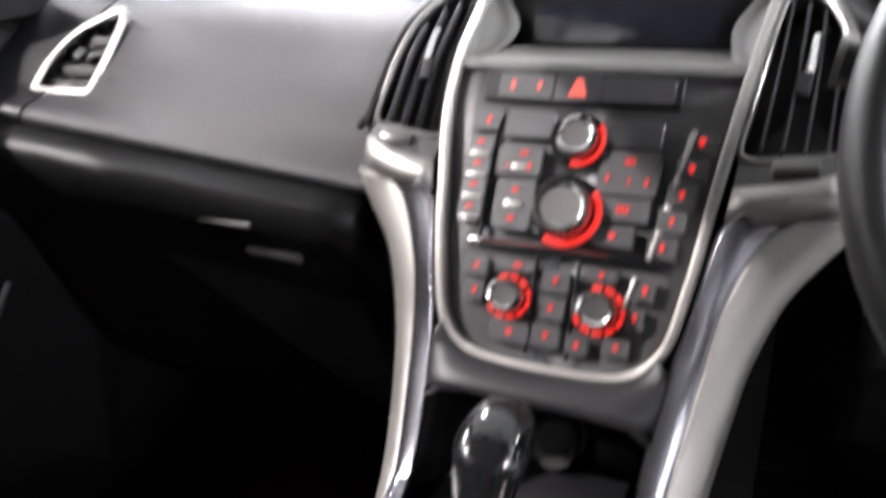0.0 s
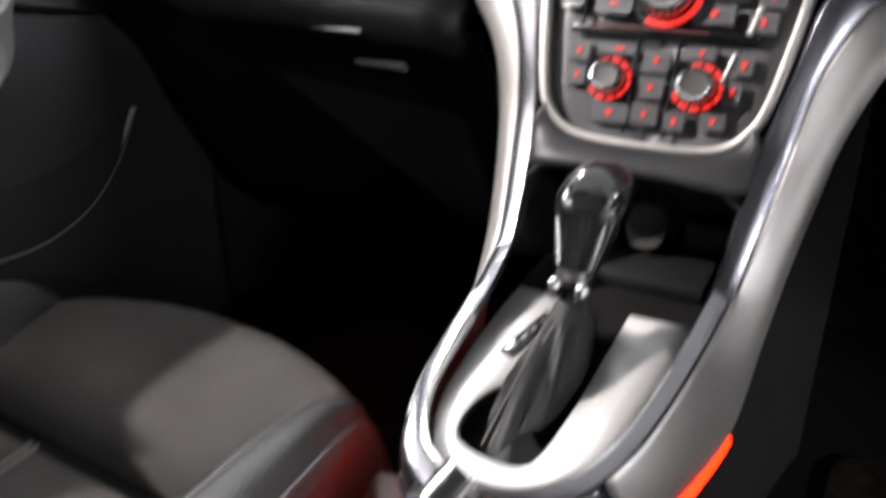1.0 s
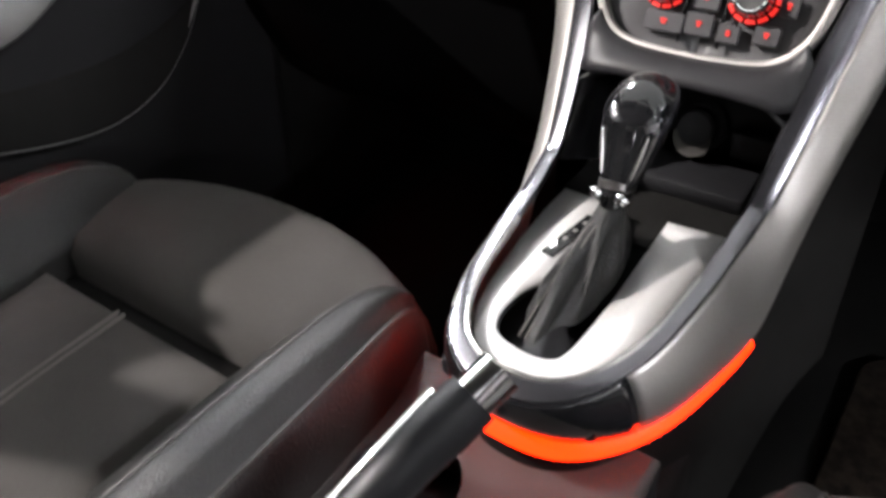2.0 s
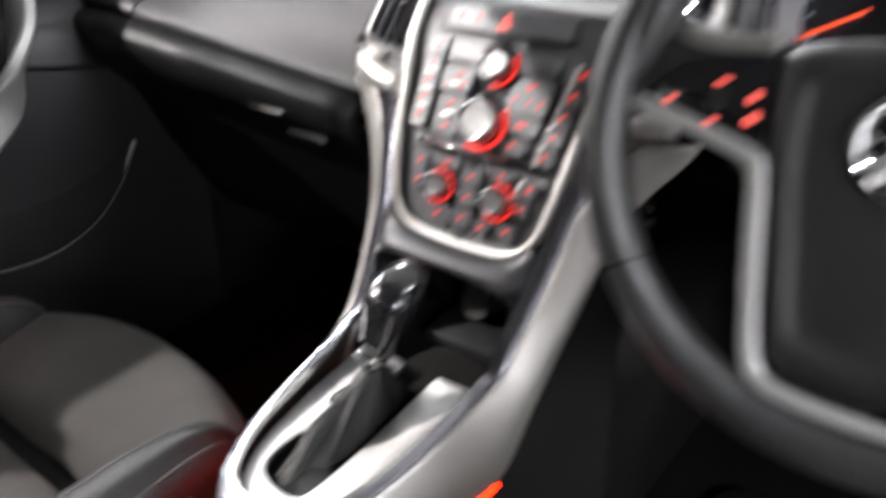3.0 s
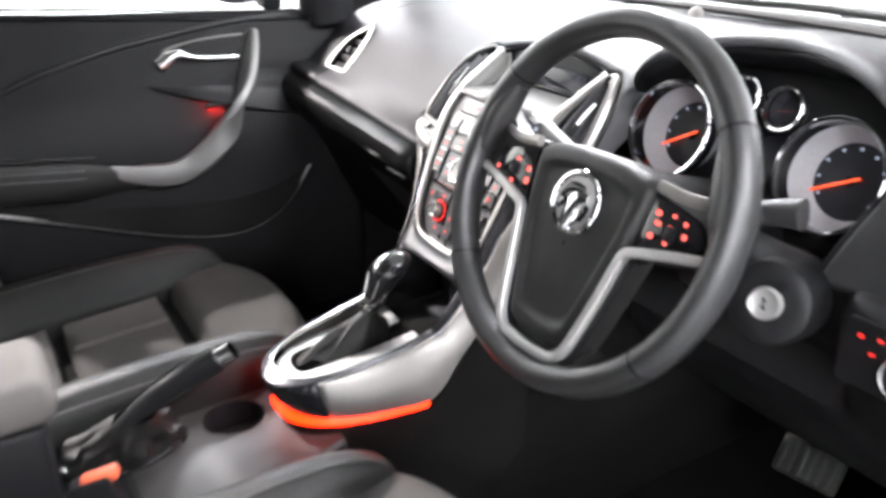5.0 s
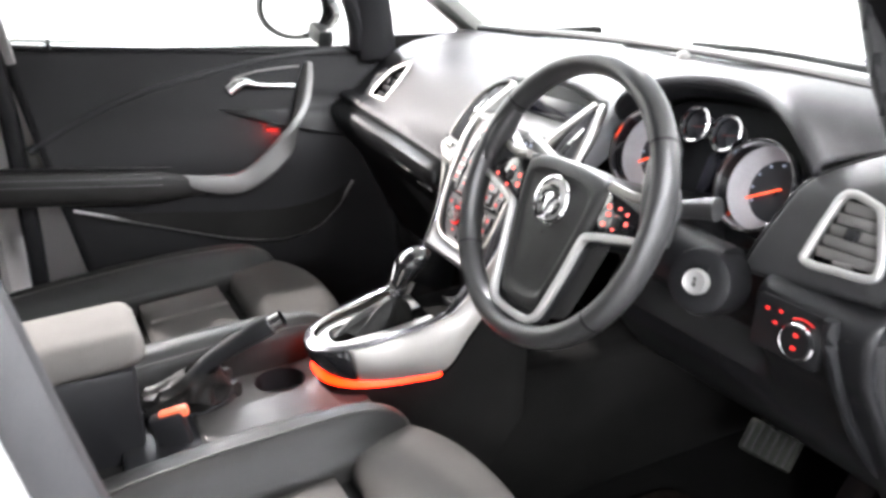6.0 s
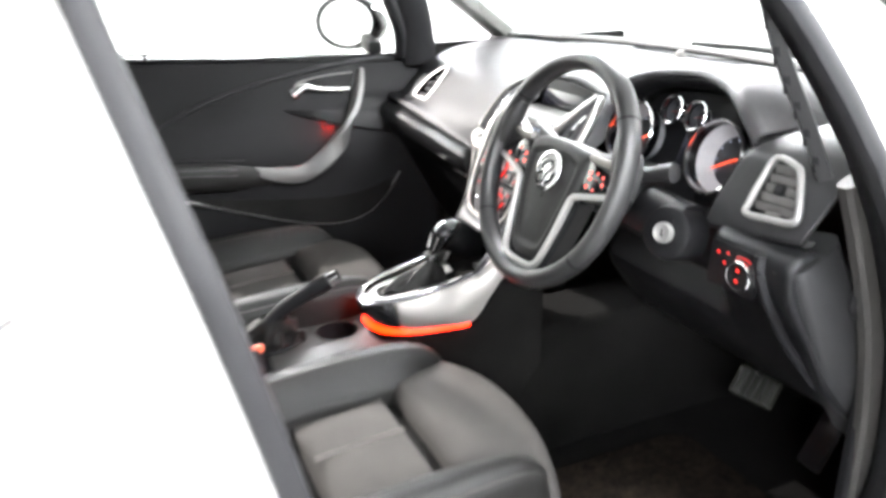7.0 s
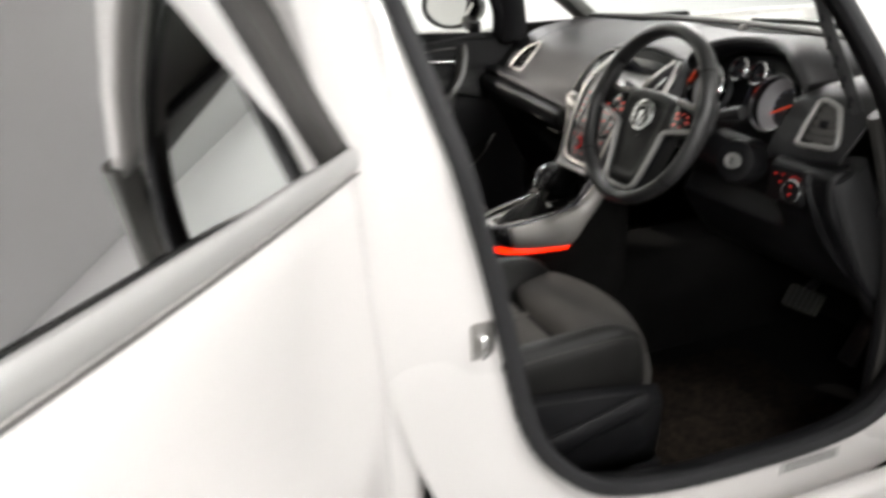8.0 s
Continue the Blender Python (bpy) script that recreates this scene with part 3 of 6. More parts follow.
# ---- centre stack ----
stack = thing("centre_stack", (0, 0.1, 0.88), "black button panel in a satin silver surround, backlit red", "control panel")
S = pose(0, 0.098, 0.88, 60, 0, 0)
SN = S.to_3x3() @ Vector((0, 0, 1))
LEAN = ((0.72, 0.036), (0.765, 0.026), (0.797, 0.019), (0.856, 0.007), (0.90, 0.0045), (0.935, 0.006), (1.1, 0.006))


def lean(z):
    """How far the hollow panel lies behind its flat pose at a height."""
    for (z0, d0), (z1, d1) in zip(LEAN, LEAN[1:]):
        if z <= z1:
            return d0 + (d1 - d0) * max(0.0, (z - z0) / (z1 - z0))
    return LEAN[-1][1]


def stack_part(name, bm, material, parent, label="", angle=35):
    for v in bm.verts:
        v.co.y += lean(v.co.z)
    return part(name, bm, material, parent, label, angle)


RIM = [(0.107, 0.226, 0.997), (0.1045, 0.196, 0.979), (0.102, 0.165, 0.960), (0.099, 0.141, 0.940), (0.0955, 0.121, 0.915), (0.0905, 0.104, 0.88), (0.085, 0.086, 0.84), (0.0775, 0.070, 0.80), (0.070, 0.064, 0.784), (0.058, 0.060, 0.773), (0.038, 0.0575, 0.7675), (0.0, 0.0565, 0.766)]
rim_line = spline(RIM + [(-x, y, z) for x, y, z in RIM[-2::-1]], 110)
low_rim = [p for p in rim_line if p.z < 0.952]
rows = [[Vector((p.x * f, p.y + 0.003 * (1 - f) + 0.004, p.z)) for p in low_rim] for f in (1.0, 0.8, 0.6, 0.4, 0.2, 0.0)]
solid(part("panel", skin(rows), PANEL, stack, "matt black control panel"), 0.006, -1)
part("surround", sweep(rim_line, 0.0075, 0.012, up=SN, seg=12, power=3), SILVER, stack, "satin silver surround")
stack_part("cd_slot", box(S @ pose(0, -0.047, 0.0005), 0.128, 0.006, 0.004, 0.001), GLOSS, stack)
stack_part("slot_light", box(S @ pose(-0.01, -0.0455, 0.0025), 0.085, 0.0007, 0.0006, 0), DIMRED, stack, "dim red light in the disc slot")
for gx in (-0.0565, 0.0145, -0.0135):
    stack_part("key_groove", box(S @ pose(gx, -0.003 if gx < -0.05 else -0.087, 0.0006), 0.0022, 0.088 if gx < -0.05 else 0.070, 0.002, 0.0004), GLOSS, stack)


def symbol(x, y, z, w, h, material, parent):
    """A small backlit symbol: strokes side by side when wide, a framed dot when squarish."""
    if w > 1.5 * h:
        bm = box(S @ pose(x - w * 0.36, y, z), w * 0.2, h, 0.0008, 0)
        join(bm, box(S @ pose(x - w * 0.02, y, z), w * 0.26, h, 0.0008, 0))
        join(bm, box(S @ pose(x + w * 0.36, y, z), w * 0.2, h, 0.0008, 0))
    elif w > 0.003:
        bm = box(S @ pose(x, y + h * 0.28, z), w * 0.9, h * 0.42, 0.0008, 0)
        join(bm, box(S @ pose(x, y - h * 0.25, z), w * 0.55, h * 0.46, 0.0008, 0))
    else:
        bm = box(S @ pose(x, y, z), w, h, 0.0008, 0)
    return stack_part("icon", bm, material, parent)


def button(x, y, w, h, icons=(), pale=False, raise_=0.0035):
    b = stack_part("button", prism(S @ pose(x, y, -0.001), rounded(w * 1.08, h * 1.08, min(w, h) * 0.14, 2), raise_, 0.0008, 1), KEY, stack)
    for ix, iy, iw, ih in icons:
        symbol(x + ix, y + iy, raise_ - 0.0005, iw * 0.66, ih * 0.66, PINK if pale else RED, b)
    return b


def knob(x, y, r, h, a0=-110, a1=46, step=10):
    """A rotary knob with a pale turned face; the light ring round it is dashed where step is wide."""
    stack_part("knob_collar", lathe(S @ pose(x, y, 0), [(r * 1.36, -0.001), (r * 1.36, 0.0015), (r * 1.1, 0.002), (r * 1.05, 0.0045)], 32, cap=False), GLOSS, stack, "black collar round the knob")
    k = stack_part("knob", lathe(S @ pose(x, y, 0), [(r * 1.04, 0.002), (r, 0.004), (r * 0.97, h - 0.002), (r * 0.92, h - 0.0002), (r * 0.84, h), (r * 0.74, h - 0.0008), (r * 0.70, h - 0.0022)], 32, cap=False), CHROME, stack, "chrome-rimmed rotary knob")
    for q in range(24):
        a = 2 * math.pi * q / 24
        stack_part("grip_rib", box(S @ pose(x + r * 0.985 * math.cos(a), y + r * 0.985 * math.sin(a), h * 0.55, 0, 0, math.degrees(a)), 0.0007, 0.0011, h * 0.55, 0), SMOKE, k)
    stack_part("cap", lathe(S @ pose(x, y, 0), [(r * 0.73, h - 0.0022), (r * 0.70, h - 0.0016), (r * 0.4, h - 0.0018), (0.0005, h - 0.0018)], 32, cap=False), KNOBFACE, k, "brushed grey knob face")
    if step <= 10:
        arcs = [range(a0, a1, step)]
    else:
        arcs = [range(a, a + step - 3, 4) for a in range(a0, a1, step)]
    for arc in arcs:
        pts = [S @ Vector((x + r * 1.22 * math.cos(radians(a)), y + r * 1.22 * math.sin(radians(a)), 0.0026)) for a in arc]
        stack_part("glow_ring", sweep(pts, r * 0.24, 0.0015, up=SN, seg=6), RED, k, "red backlit ring")
    return k


# hazard strip
stack_part("strip_panel", prism(S @ pose(-0.005, 0.066, -0.001), rounded(0.135, 0.022, 0.002, 2), 0.003, 0.0008, 1), BLACK, stack)
button(-0.052, 0.066, 0.020, 0.017, [(0, 0, 0.004, 0.009)], True)
button(-0.033, 0.066, 0.018, 0.017, [(0, 0, 0.005, 0.008)], True)
hz = button(-0.006, 0.066, 0.030, 0.018)
stack_part("icon", prism(S @ pose(-0.006, 0.066, 0.0022), [(-0.0062, -0.006), (0.0062, -0.006), (0.002, 0.0062), (-0.002, 0.0062)], 0.0008, 0), PINK, hz, "red hazard triangle")
button(0.034, 0.066, 0.044, 0.016)
# radio keys
knob(0.001, 0.030, 0.0135, 0.014, -100, 46)
knob(0.0, -0.019, 0.0185, 0.016, -120, 46)
button(-0.066, 0.040, 0.018, 0.014, [(0.002, 0, 0.004, 0.007)])
button(-0.035, 0.038, 0.032, 0.017)
button(0.036, 0.036, 0.034, 0.016)
for i in range(4):
    button(-0.0665, 0.022 - 0.0155 * i, 0.017, 0.0135, [(0, 0.002, 0.008, 0.0035)])
    stack_part("key_edge", box(S @ pose(-0.0665, 0.0155 - 0.0155 * i, 0.0022), 0.014, 0.0022, 0.0012, 0.0003), SILVER, stack, "bright key edge")
button(-0.037, 0.013, 0.030, 0.020, [(0.003, 0.005, 0.009, 0.0035), (-0.008, -0.005, 0.002, 0.003), (0.008, -0.004, 0.003, 0.006)])
button(-0.036, -0.018, 0.026, 0.034, [(0, 0.010, 0.007, 0.004), (0, -0.010, 0.008, 0.004)])
stack_part("key_edge", box(S @ pose(-0.036, -0.018, 0.003), 0.013, 0.0035, 0.001, 0.0003), SILVER, stack, "bright key edge")
stack_part("key_edge", box(S @ pose(-0.036, 0.0085, 0.003), 0.011, 0.003, 0.001, 0.0003), SILVER, stack, "bright key edge")
button(0.037, 0.010, 0.036, 0.028, [(0.0, 0.008, 0.010, 0.005), (-0.013, -0.004, 0.003, 0.006), (0.001, -0.005, 0.002, 0.006), (0.012, -0.005, 0.003, 0.006)])
button(0.037, -0.014, 0.032, 0.014, [(0, 0, 0.013, 0.006)])
button(0.033, -0.032, 0.026, 0.014, [(0, 0, 0.008, 0.006)])
stack_part("key_bar", box(S @ pose(0.0655, -0.002, 0.002, 0, 0, -10), 0.004, 0.088, 0.004, 0.001), SILVER, stack, "slim silver divider")
for i in range(5):
    button(0.0785 - 0.0035 * i, 0.034 - 0.0175 * i, 0.017, 0.0145, [(0, 0, 0.007 - 0.0008 * i, 0.007)])
# climate keys
knob(-0.030, -0.084, 0.0120, 0.013, -150, 110, 31)
knob(0.031, -0.084, 0.0128, 0.013, -160, 110, 31)
button(-0.055, -0.065, 0.015, 0.014, [(0, 0, 0.006, 0.006)])
button(-0.054, -0.083, 0.013, 0.014, [(0, 0, 0.005, 0.006)])
button(-0.028, -0.061, 0.026, 0.009, [(0.002, 0, 0.009, 0.004)])
button(-0.026, -0.109, 0.026, 0.014, [(0, 0, 0.008, 0.006)])
for i in range(3):
    button(0.001 - 0.001 * i, -0.068 - 0.0195 * i, 0.018, 0.016, [(0, 0, 0.006, 0.006)])
button(0.030, -0.060, 0.018, 0.010, [(0, 0, 0.005, 0.006)])
button(0.058, -0.066, 0.012, 0.014, [(0, 0, 0.006, 0.008)])
button(0.054, -0.085, 0.011, 0.014, [(0, 0, 0.005, 0.007)])
button(0.045, -0.107, 0.016, 0.013, [(0, 0, 0.006, 0.006)])
button(0.020, -0.110, 0.014, 0.013, [(0, 0, 0.004, 0.006)])
stack_part("key_bar", box(S @ pose(0.0488, -0.070, 0.002, 0, 0, -12), 0.003, 0.024, 0.004, 0.001), SILVER, stack, "slim silver divider")

# display above the panel: shelf, screen in a black bezel, flared side walls
shelf = [spline([(x, 0.146, 0.9485), (x, 0.152, 0.9535), (x, 0.168, 0.9545), (x, 0.195, 0.9555), (x * 0.86, 0.224, 0.957)], 12) for x in (-0.099, -0.08, -0.04, 0, 0.04, 0.08, 0.099)]
part("display_shelf", skin(shelf), SHELF, stack, "grey shelf below the display")
DM = pose(0, 0.226, 0.957, 78)
bez = [(-0.078, 0.0), (0.078, 0.0), (0.084, 0.018), (0.094, 0.036), (0.080, 0.043), (0.045, 0.050), (0, 0.053), (-0.045, 0.050), (-0.080, 0.043), (-0.094, 0.036), (-0.084, 0.018)]
part("display_bezel", prism(DM @ pose(0, 0, -0.006), bez, 0.006, 0.001), DEEP, stack, "black display bezel")
part("screen", prism(DM @ pose(0, 0.0175, 0), rounded(0.140, 0.031, 0.003), 0.0022, 0.0008), SCREEN, stack, "dark display screen")
HOODC = [(-0.107, 0.226, 0.997), (-0.085, 0.236, 1.003), (-0.045, 0.242, 1.008), (0, 0.244, 1.010), (0.045, 0.242, 1.008), (0.085, 0.236, 1.003), (0.107, 0.226, 0.997)]
hood_front = spline(HOODC, 30)
hood_back = [Vector((p.x * 0.92, p.y + 0.010, p.z - 0.004)) for p in hood_front]
solid(part("display_hood", skin([hood_front, [a.lerp(b, 0.5) + Vector((0, 0, -0.003)) for a, b in zip(hood_front, hood_back)], hood_back]), DEEP, stack, "black display hood"), 0.003, 0)
for sgn in (1, -1):
    edge_out = spline([(sgn * 0.098, 0.150, 0.953), (sgn * 0.1005, 0.172, 0.964), (sgn * 0.1025, 0.198, 0.980), (sgn * 0.105, 0.224, 0.996)], 14)
    edge_in = spline([(sgn * 0.094, 0.160, 0.953), (sgn * 0.083, 0.195, 0.958), (sgn * 0.080, 0.222, 0.974), (sgn * 0.093, 0.229, 0.995)], 14)
    ck = [[a.lerp(b, f) + Vector((sgn * 0.004, 0.003, -0.004)) * math.sin(math.pi * f) for a, b in zip(edge_out, edge_in)] for f in (0, 0.25, 0.5, 0.75, 1)]
    solid(part("display_cheek", skin(ck), SHELF, stack, "grey flared side wall of the display"), 0.003, 0)


def centre_vent(sgn):
    """The tall air vent beside the panel: chrome line, satin outer band, upright slats, foot facet."""
    inner = [(0.1015, 0.122, 0.903), (0.1035, 0.140, 0.930), (0.1065, 0.166, 0.955), (0.1095, 0.195, 0.977), (0.113, 0.219, 0.993)]
    outer = [(0.122, 0.224, 0.999), (0.137, 0.207, 0.993), (0.149, 0.187, 0.978), (0.156, 0.167, 0.956), (0.159, 0.148, 0.931), (0.158, 0.130, 0.908)]
    ring = spline([(sgn * x, y, z) for x, y, z in inner + outer + [(0.130, 0.122, 0.902)]], 66, closed=True)
    v = part("centre_vent", sweep(ring, 0.0045, 0.006, up=(0, -0.7, 0.7), closed=True), SMOKE, stack, "tall air vent with a thin chrome outline")
    oline = spline([(sgn * x, y, z) for x, y, z in inner[-1:] + outer], 36)
    band = []
    for f, d, s in ((0, 0.0, 0), (0.35, 0.001, 0.0015), (0.7, -0.002, 0.001), (1.0, -0.010, 0)):
        band.append([p + Vector((sgn * 0.008 * f * min(1, k / 8), 0.006 * f, d + s - 0.002 * f)) for k, p in enumerate(oline)])
    solid(part("vent_band", skin(band), SILVER, v, "satin silver outer band"), 0.003, 0)
    c = Vector((sgn * 0.132, 0.172, 0.950)) + Vector((0, 0.020, -0.016))
    rows = [[c.lerp(Vector(p) + Vector((0, 0.015, -0.014)), f) for p in ring] for f in (0.02, 0.5, 1.0)] + [list(ring)]
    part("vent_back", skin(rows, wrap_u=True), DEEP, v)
    for i in range(4):
        x0, x1, top = 0.1115 + 0.0125 * i, 0.1165 + 0.0105 * i, (0.97, 0.93, 0.84, 0.70)[i]
        a, b = Vector((sgn * x0, 0.129, 0.905)), Vector((sgn * x1, 0.218, 0.990))
        m = a.lerp(b, 0.5) + Vector((sgn * 0.001, -0.003, 0.004))
        part("slat", sweep([a, a.lerp(m, 0.6), m, m.lerp(b, top * 0.5), m.lerp(b, top)], 0.0022, 0.011, up=(0, -0.7, 0.7), seg=8), KEY, v)
    part("vent_tab", sweep([(sgn * 0.1325, 0.163, 0.948), (sgn * 0.134, 0.178, 0.962), (sgn * 0.1345, 0.187, 0.969)], 0.007, 0.010, up=(0, -0.7, 0.7), seg=10), CHROME, v, "chrome slat tab")
    part("tab_grip", sweep([(sgn * 0.1295, 0.153, 0.936), (sgn * 0.131, 0.165, 0.949)], 0.011, 0.010, up=(0, -0.7, 0.7), seg=8), TRIM, v)
    plate_v = [[(sgn * x, y, z) for x, y, z in ((0.1005, 0.121, 0.902), (0.130, 0.124, 0.906), (0.158, 0.130, 0.909))], [(sgn * x, y, z) for x, y, z in ((0.100, 0.106, 0.887), (0.130, 0.108, 0.893), (0.158, 0.1155, 0.899))]]
    part("vent_plate", skin(plate_v), PANEL, v, "dark plate below the slats")
    part("vent_wheel", box(pose(sgn * 0.133, 0.112, 0.9005, 47, sgn * -6), 0.026, 0.008, 0.006, 0.002), SMOKE, v)
    foot = [[(sgn * x, y, z) for x, y, z in ((0.100, 0.1055, 0.8865), (0.130, 0.1075, 0.8925), (0.158, 0.1155, 0.8985))], [(sgn * x, y, z) for x, y, z in ((0.099, 0.100, 0.877), (0.130, 0.102, 0.881), (0.159, 0.113, 0.886))], [(sgn * x, y, z) for x, y, z in ((0.0975, 0.098, 0.868), (0.130, 0.103, 0.870), (0.160, 0.116, 0.873))]]
    solid(part("vent_foot", skin([spline(r, 8) for r in foot]), SILVER, v, "satin silver facet below the vent"), 0.004, 0)


centre_vent(-1)
centre_vent(1)

# ---- centre console ----
cons = thing("centre_console", (0, -0.1, 0.6), "tapered centre console in satin silver and piano black", "centre console")
CX = 0.0
INNER = [(0.104, 0.100, 0.872), (0.0945, 0.0935, 0.858), (0.0885, 0.0775, 0.82), (0.0800, 0.0605, 0.78), (0.0745, 0.0365, 0.74), (0.0715, 0.0075, 0.70), (0.0695, -0.012, 0.690), (0.067, -0.04, 0.680), (0.064, -0.08, 0.672), (0.057, -0.13, 0.664), (0.042, -0.164, 0.659), (0.022, -0.181, 0.657), (0.0, -0.185, 0.657)]
CREASE = [(0.142, 0.110, 0.872), (0.122, 0.101, 0.858), (0.104, 0.0817, 0.82), (0.097, 0.0650, 0.78), (0.091, 0.0410, 0.74), (0.084, 0.011, 0.70), (0.0815, -0.010, 0.689), (0.078, -0.04, 0.680), (0.074, -0.08, 0.672), (0.066, -0.13, 0.663), (0.048, -0.172, 0.656), (0.025, -0.192, 0.652), (0.0, -0.197, 0.651)]
OUTER = [(0.173, 0.125, 0.872), (0.163, 0.1195, 0.855), (0.138, 0.105, 0.822), (0.122, 0.088, 0.78), (0.114, 0.071, 0.74), (0.107, 0.047, 0.70), (0.102, 0.020, 0.66), (0.097, -0.014, 0.614), (0.089, -0.065, 0.610), (0.075, -0.122, 0.611), (0.055, -0.158, 0.613), (0.030, -0.178, 0.615), (0.0, -0.183, 0.616)]


def both(half, n):
    """A line down one side, round the nose and up the other."""
    return spline([(CX + x, y, z) for x, y, z in half] + [(CX - x, y, z) for x, y, z in half[-2::-1]], n)


N = 145
inl, cre, out = both(INNER, N), both(CREASE, N), both(OUTER, N)
side = []
for i, c, o in zip(inl, cre, out):
    away = Vector((c.x + o.x - 2 * CX, -0.06, 0)).normalized()
    side.append([c, c.lerp(o, 0.05) + away * 0.0012, c.lerp(o, 0.25) + away * 0.0035, c.lerp(o, 0.5) + away * 0.0045, c.lerp(o, 0.75) + away * 0.0035, o, o - away * 0.006 + Vector((0, 0, -0.002))])
for rng, sgn in ((slice(0, 58), 1), (slice(N - 58, N), -1)):
    solid(part("flank_trim", skin(side[rng]), SILVER, cons, "satin silver flank trim"), 0.004, 0)
solid(part("nose", skin(side[57:N - 57]), GLOSS, cons, "rounded piano black nose"), 0.005, 0)
ridge = [[i, i.lerp(c, 0.12) + Vector((0, -0.0015, 0.0015)), i.lerp(c, 0.5) + Vector((0, -0.0015, 0.0015)), i.lerp(c, 0.88) + Vector((0, -0.001, 0.001)), c] for i, c in zip(inl, cre)]
solid(part("inlay", skin(ridge), GUNMETAL, cons, "glossy dark lacquered band round the gear plate"), 0.004, 0)
part("lip", sweep([p + Vector((0, 0, 0.001)) for p in inl[46:N - 46]], 0.0045, 0.007, seg=8), LIP, cons, "bright inner lip of the lacquered band")
part("seam_line", sweep([c + Vector((0, -0.0005, 0.0005)) for c in cre[64:N - 64]], 0.0025, 0.0025, seg=6), CHROME, cons, "thin chrome line round the nose")
# red light strip: deep at the nose, thin at its ends
strip_top = out[43:N - 43]
half_n = (len(strip_top) - 1) / 2
st_rows = [[], [], [], []]
for k, p in enumerate(strip_top):
    f = 1 - abs(k - half_n) / half_n
    h = 0.007 + 0.010 * min(1, f * 1.3)
    away = Vector((p.x - CX, p.y + 0.06, 0)).normalized()
    for r, (d, e) in zip(st_rows, ((-0.002, 0.0), (0.001, -0.2), (0.003 + 0.002 * f, -0.8), (-0.002, -1.05))):
        r.append(p + away * d + Vector((0, 0, h * e)))
solid(part("ambient_strip", skin(st_rows), STRIP, cons, "glowing red ambient light strip"), 0.002, 0)
skirt_line = out[12:N - 12]
skirt = [[p + Vector((-0.004 * (1 if p.x > CX else -1) * min(1, abs(p.x - CX) / 0.03), 0.004, -0.010 - d)) for p in skirt_line] for d in (0, 0.1, 0.3)]
part("skirt", skin(skirt), CARPET, cons, "black lower console side")


# gear plate
def plate_z(y):
    return 0.648 + 0.085 * (y + 0.17)


PLATE_HALF = [(0.064, 0.004), (0.064, -0.03), (0.061, -0.08), (0.054, -0.128), (0.040, -0.159), (0.021, -0.175), (0.0, -0.179)]
plate = spline([(CX + x, y, plate_z(y)) for x, y in PLATE_HALF] + [(CX - x, y, plate_z(y)) for x, y in PLATE_HALF[-2::-1]], 60)
SLOT = [(0.020, 0.0), (0.021, -0.05), (0.022, -0.10), (0.020, -0.146), (0.012, -0.159), (-0.008, -0.160), (-0.027, -0.153), (-0.034, -0.135), (-0.031, -0.112), (-0.019, -0.090), (-0.014, -0.060), (-0.016, 0.0)]
slot = spline([(CX + x, y, plate_z(y) + 0.001) for x, y in SLOT], 60)
pl = solid(part("gear_plate", skin([[a.lerp(b, f) for a, b in zip(plate, slot)] for f in (0, 0.5, 1)]), PLATE, cons, "pale silver gear selector plate"), 0.004, 1)
part("gear_slot_lip", sweep(slot, 0.003, 0.004, seg=6), BLACK, pl)
shift_win = part("shift_window", box(pose(CX - 0.032, -0.048, plate_z(-0.048) + 0.0052, 5, 0, -10), 0.011, 0.054, 0.003, 0.0012), GLOSS, cons, "dark shift position window")
for i in range(4):
    part("shift_mark", box(pose(CX - 0.0292 - 0.002 * i, -0.032 - 0.0112 * i, plate_z(-0.032 - 0.0112 * i) + 0.0068, 5, 0, -10), 0.003, 0.0035, 0.001, 0), GREY, shift_win)
part("gear_well", box(pose(CX - 0.002, -0.085, 0.632, 5), 0.11, 0.18, 0.016, 0.004), BLACK, cons)
# cubby below the panel
mouth = [(CX + s * x, y, z) for s, x, y, z in ((-1, 0.075, -0.004, 0.692), (-1, 0.076, 0.016, 0.712), (-1, 0.075, 0.034, 0.742), (-1, 0.062, 0.033, 0.752), (-1, 0.030, 0.031, 0.756), (1, 0.030, 0.031, 0.756), (1, 0.062, 0.033, 0.752), (1, 0.075, 0.034, 0.742), (1, 0.076, 0.016, 0.712), (1, 0.075, -0.004, 0.692))]
back = [(x * 0.94, 0.105 - 0.02 * (0.757 - z) / 0.065, 0.655 + (z - 0.692) * 1.45) for x, y, z in mouth]
# walls, back and floor coloured near black to hold the hollow's shade
solid(part("cubby", skin([mouth, [Vector(a).lerp(Vector(b), 0.5) for a, b in zip(mouth, back)], back]), DEEP, cons, "open storage cubby with shade put into its black"), 0.003, 0)
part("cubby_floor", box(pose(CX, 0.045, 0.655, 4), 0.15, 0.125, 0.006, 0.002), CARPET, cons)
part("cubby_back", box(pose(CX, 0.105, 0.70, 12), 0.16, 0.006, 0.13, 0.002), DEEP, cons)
sock = part("power_socket", lathe(pose(CX + 0.003, 0.098, 0.699, 78), [(0.021, 0), (0.021, 0.007), (0.018, 0.009), (0.0155, 0.0085), (0.0155, 0.017), (0.013, 0.019), (0.0005, 0.0195)], 28), TRIM, cons, "round power socket cap")
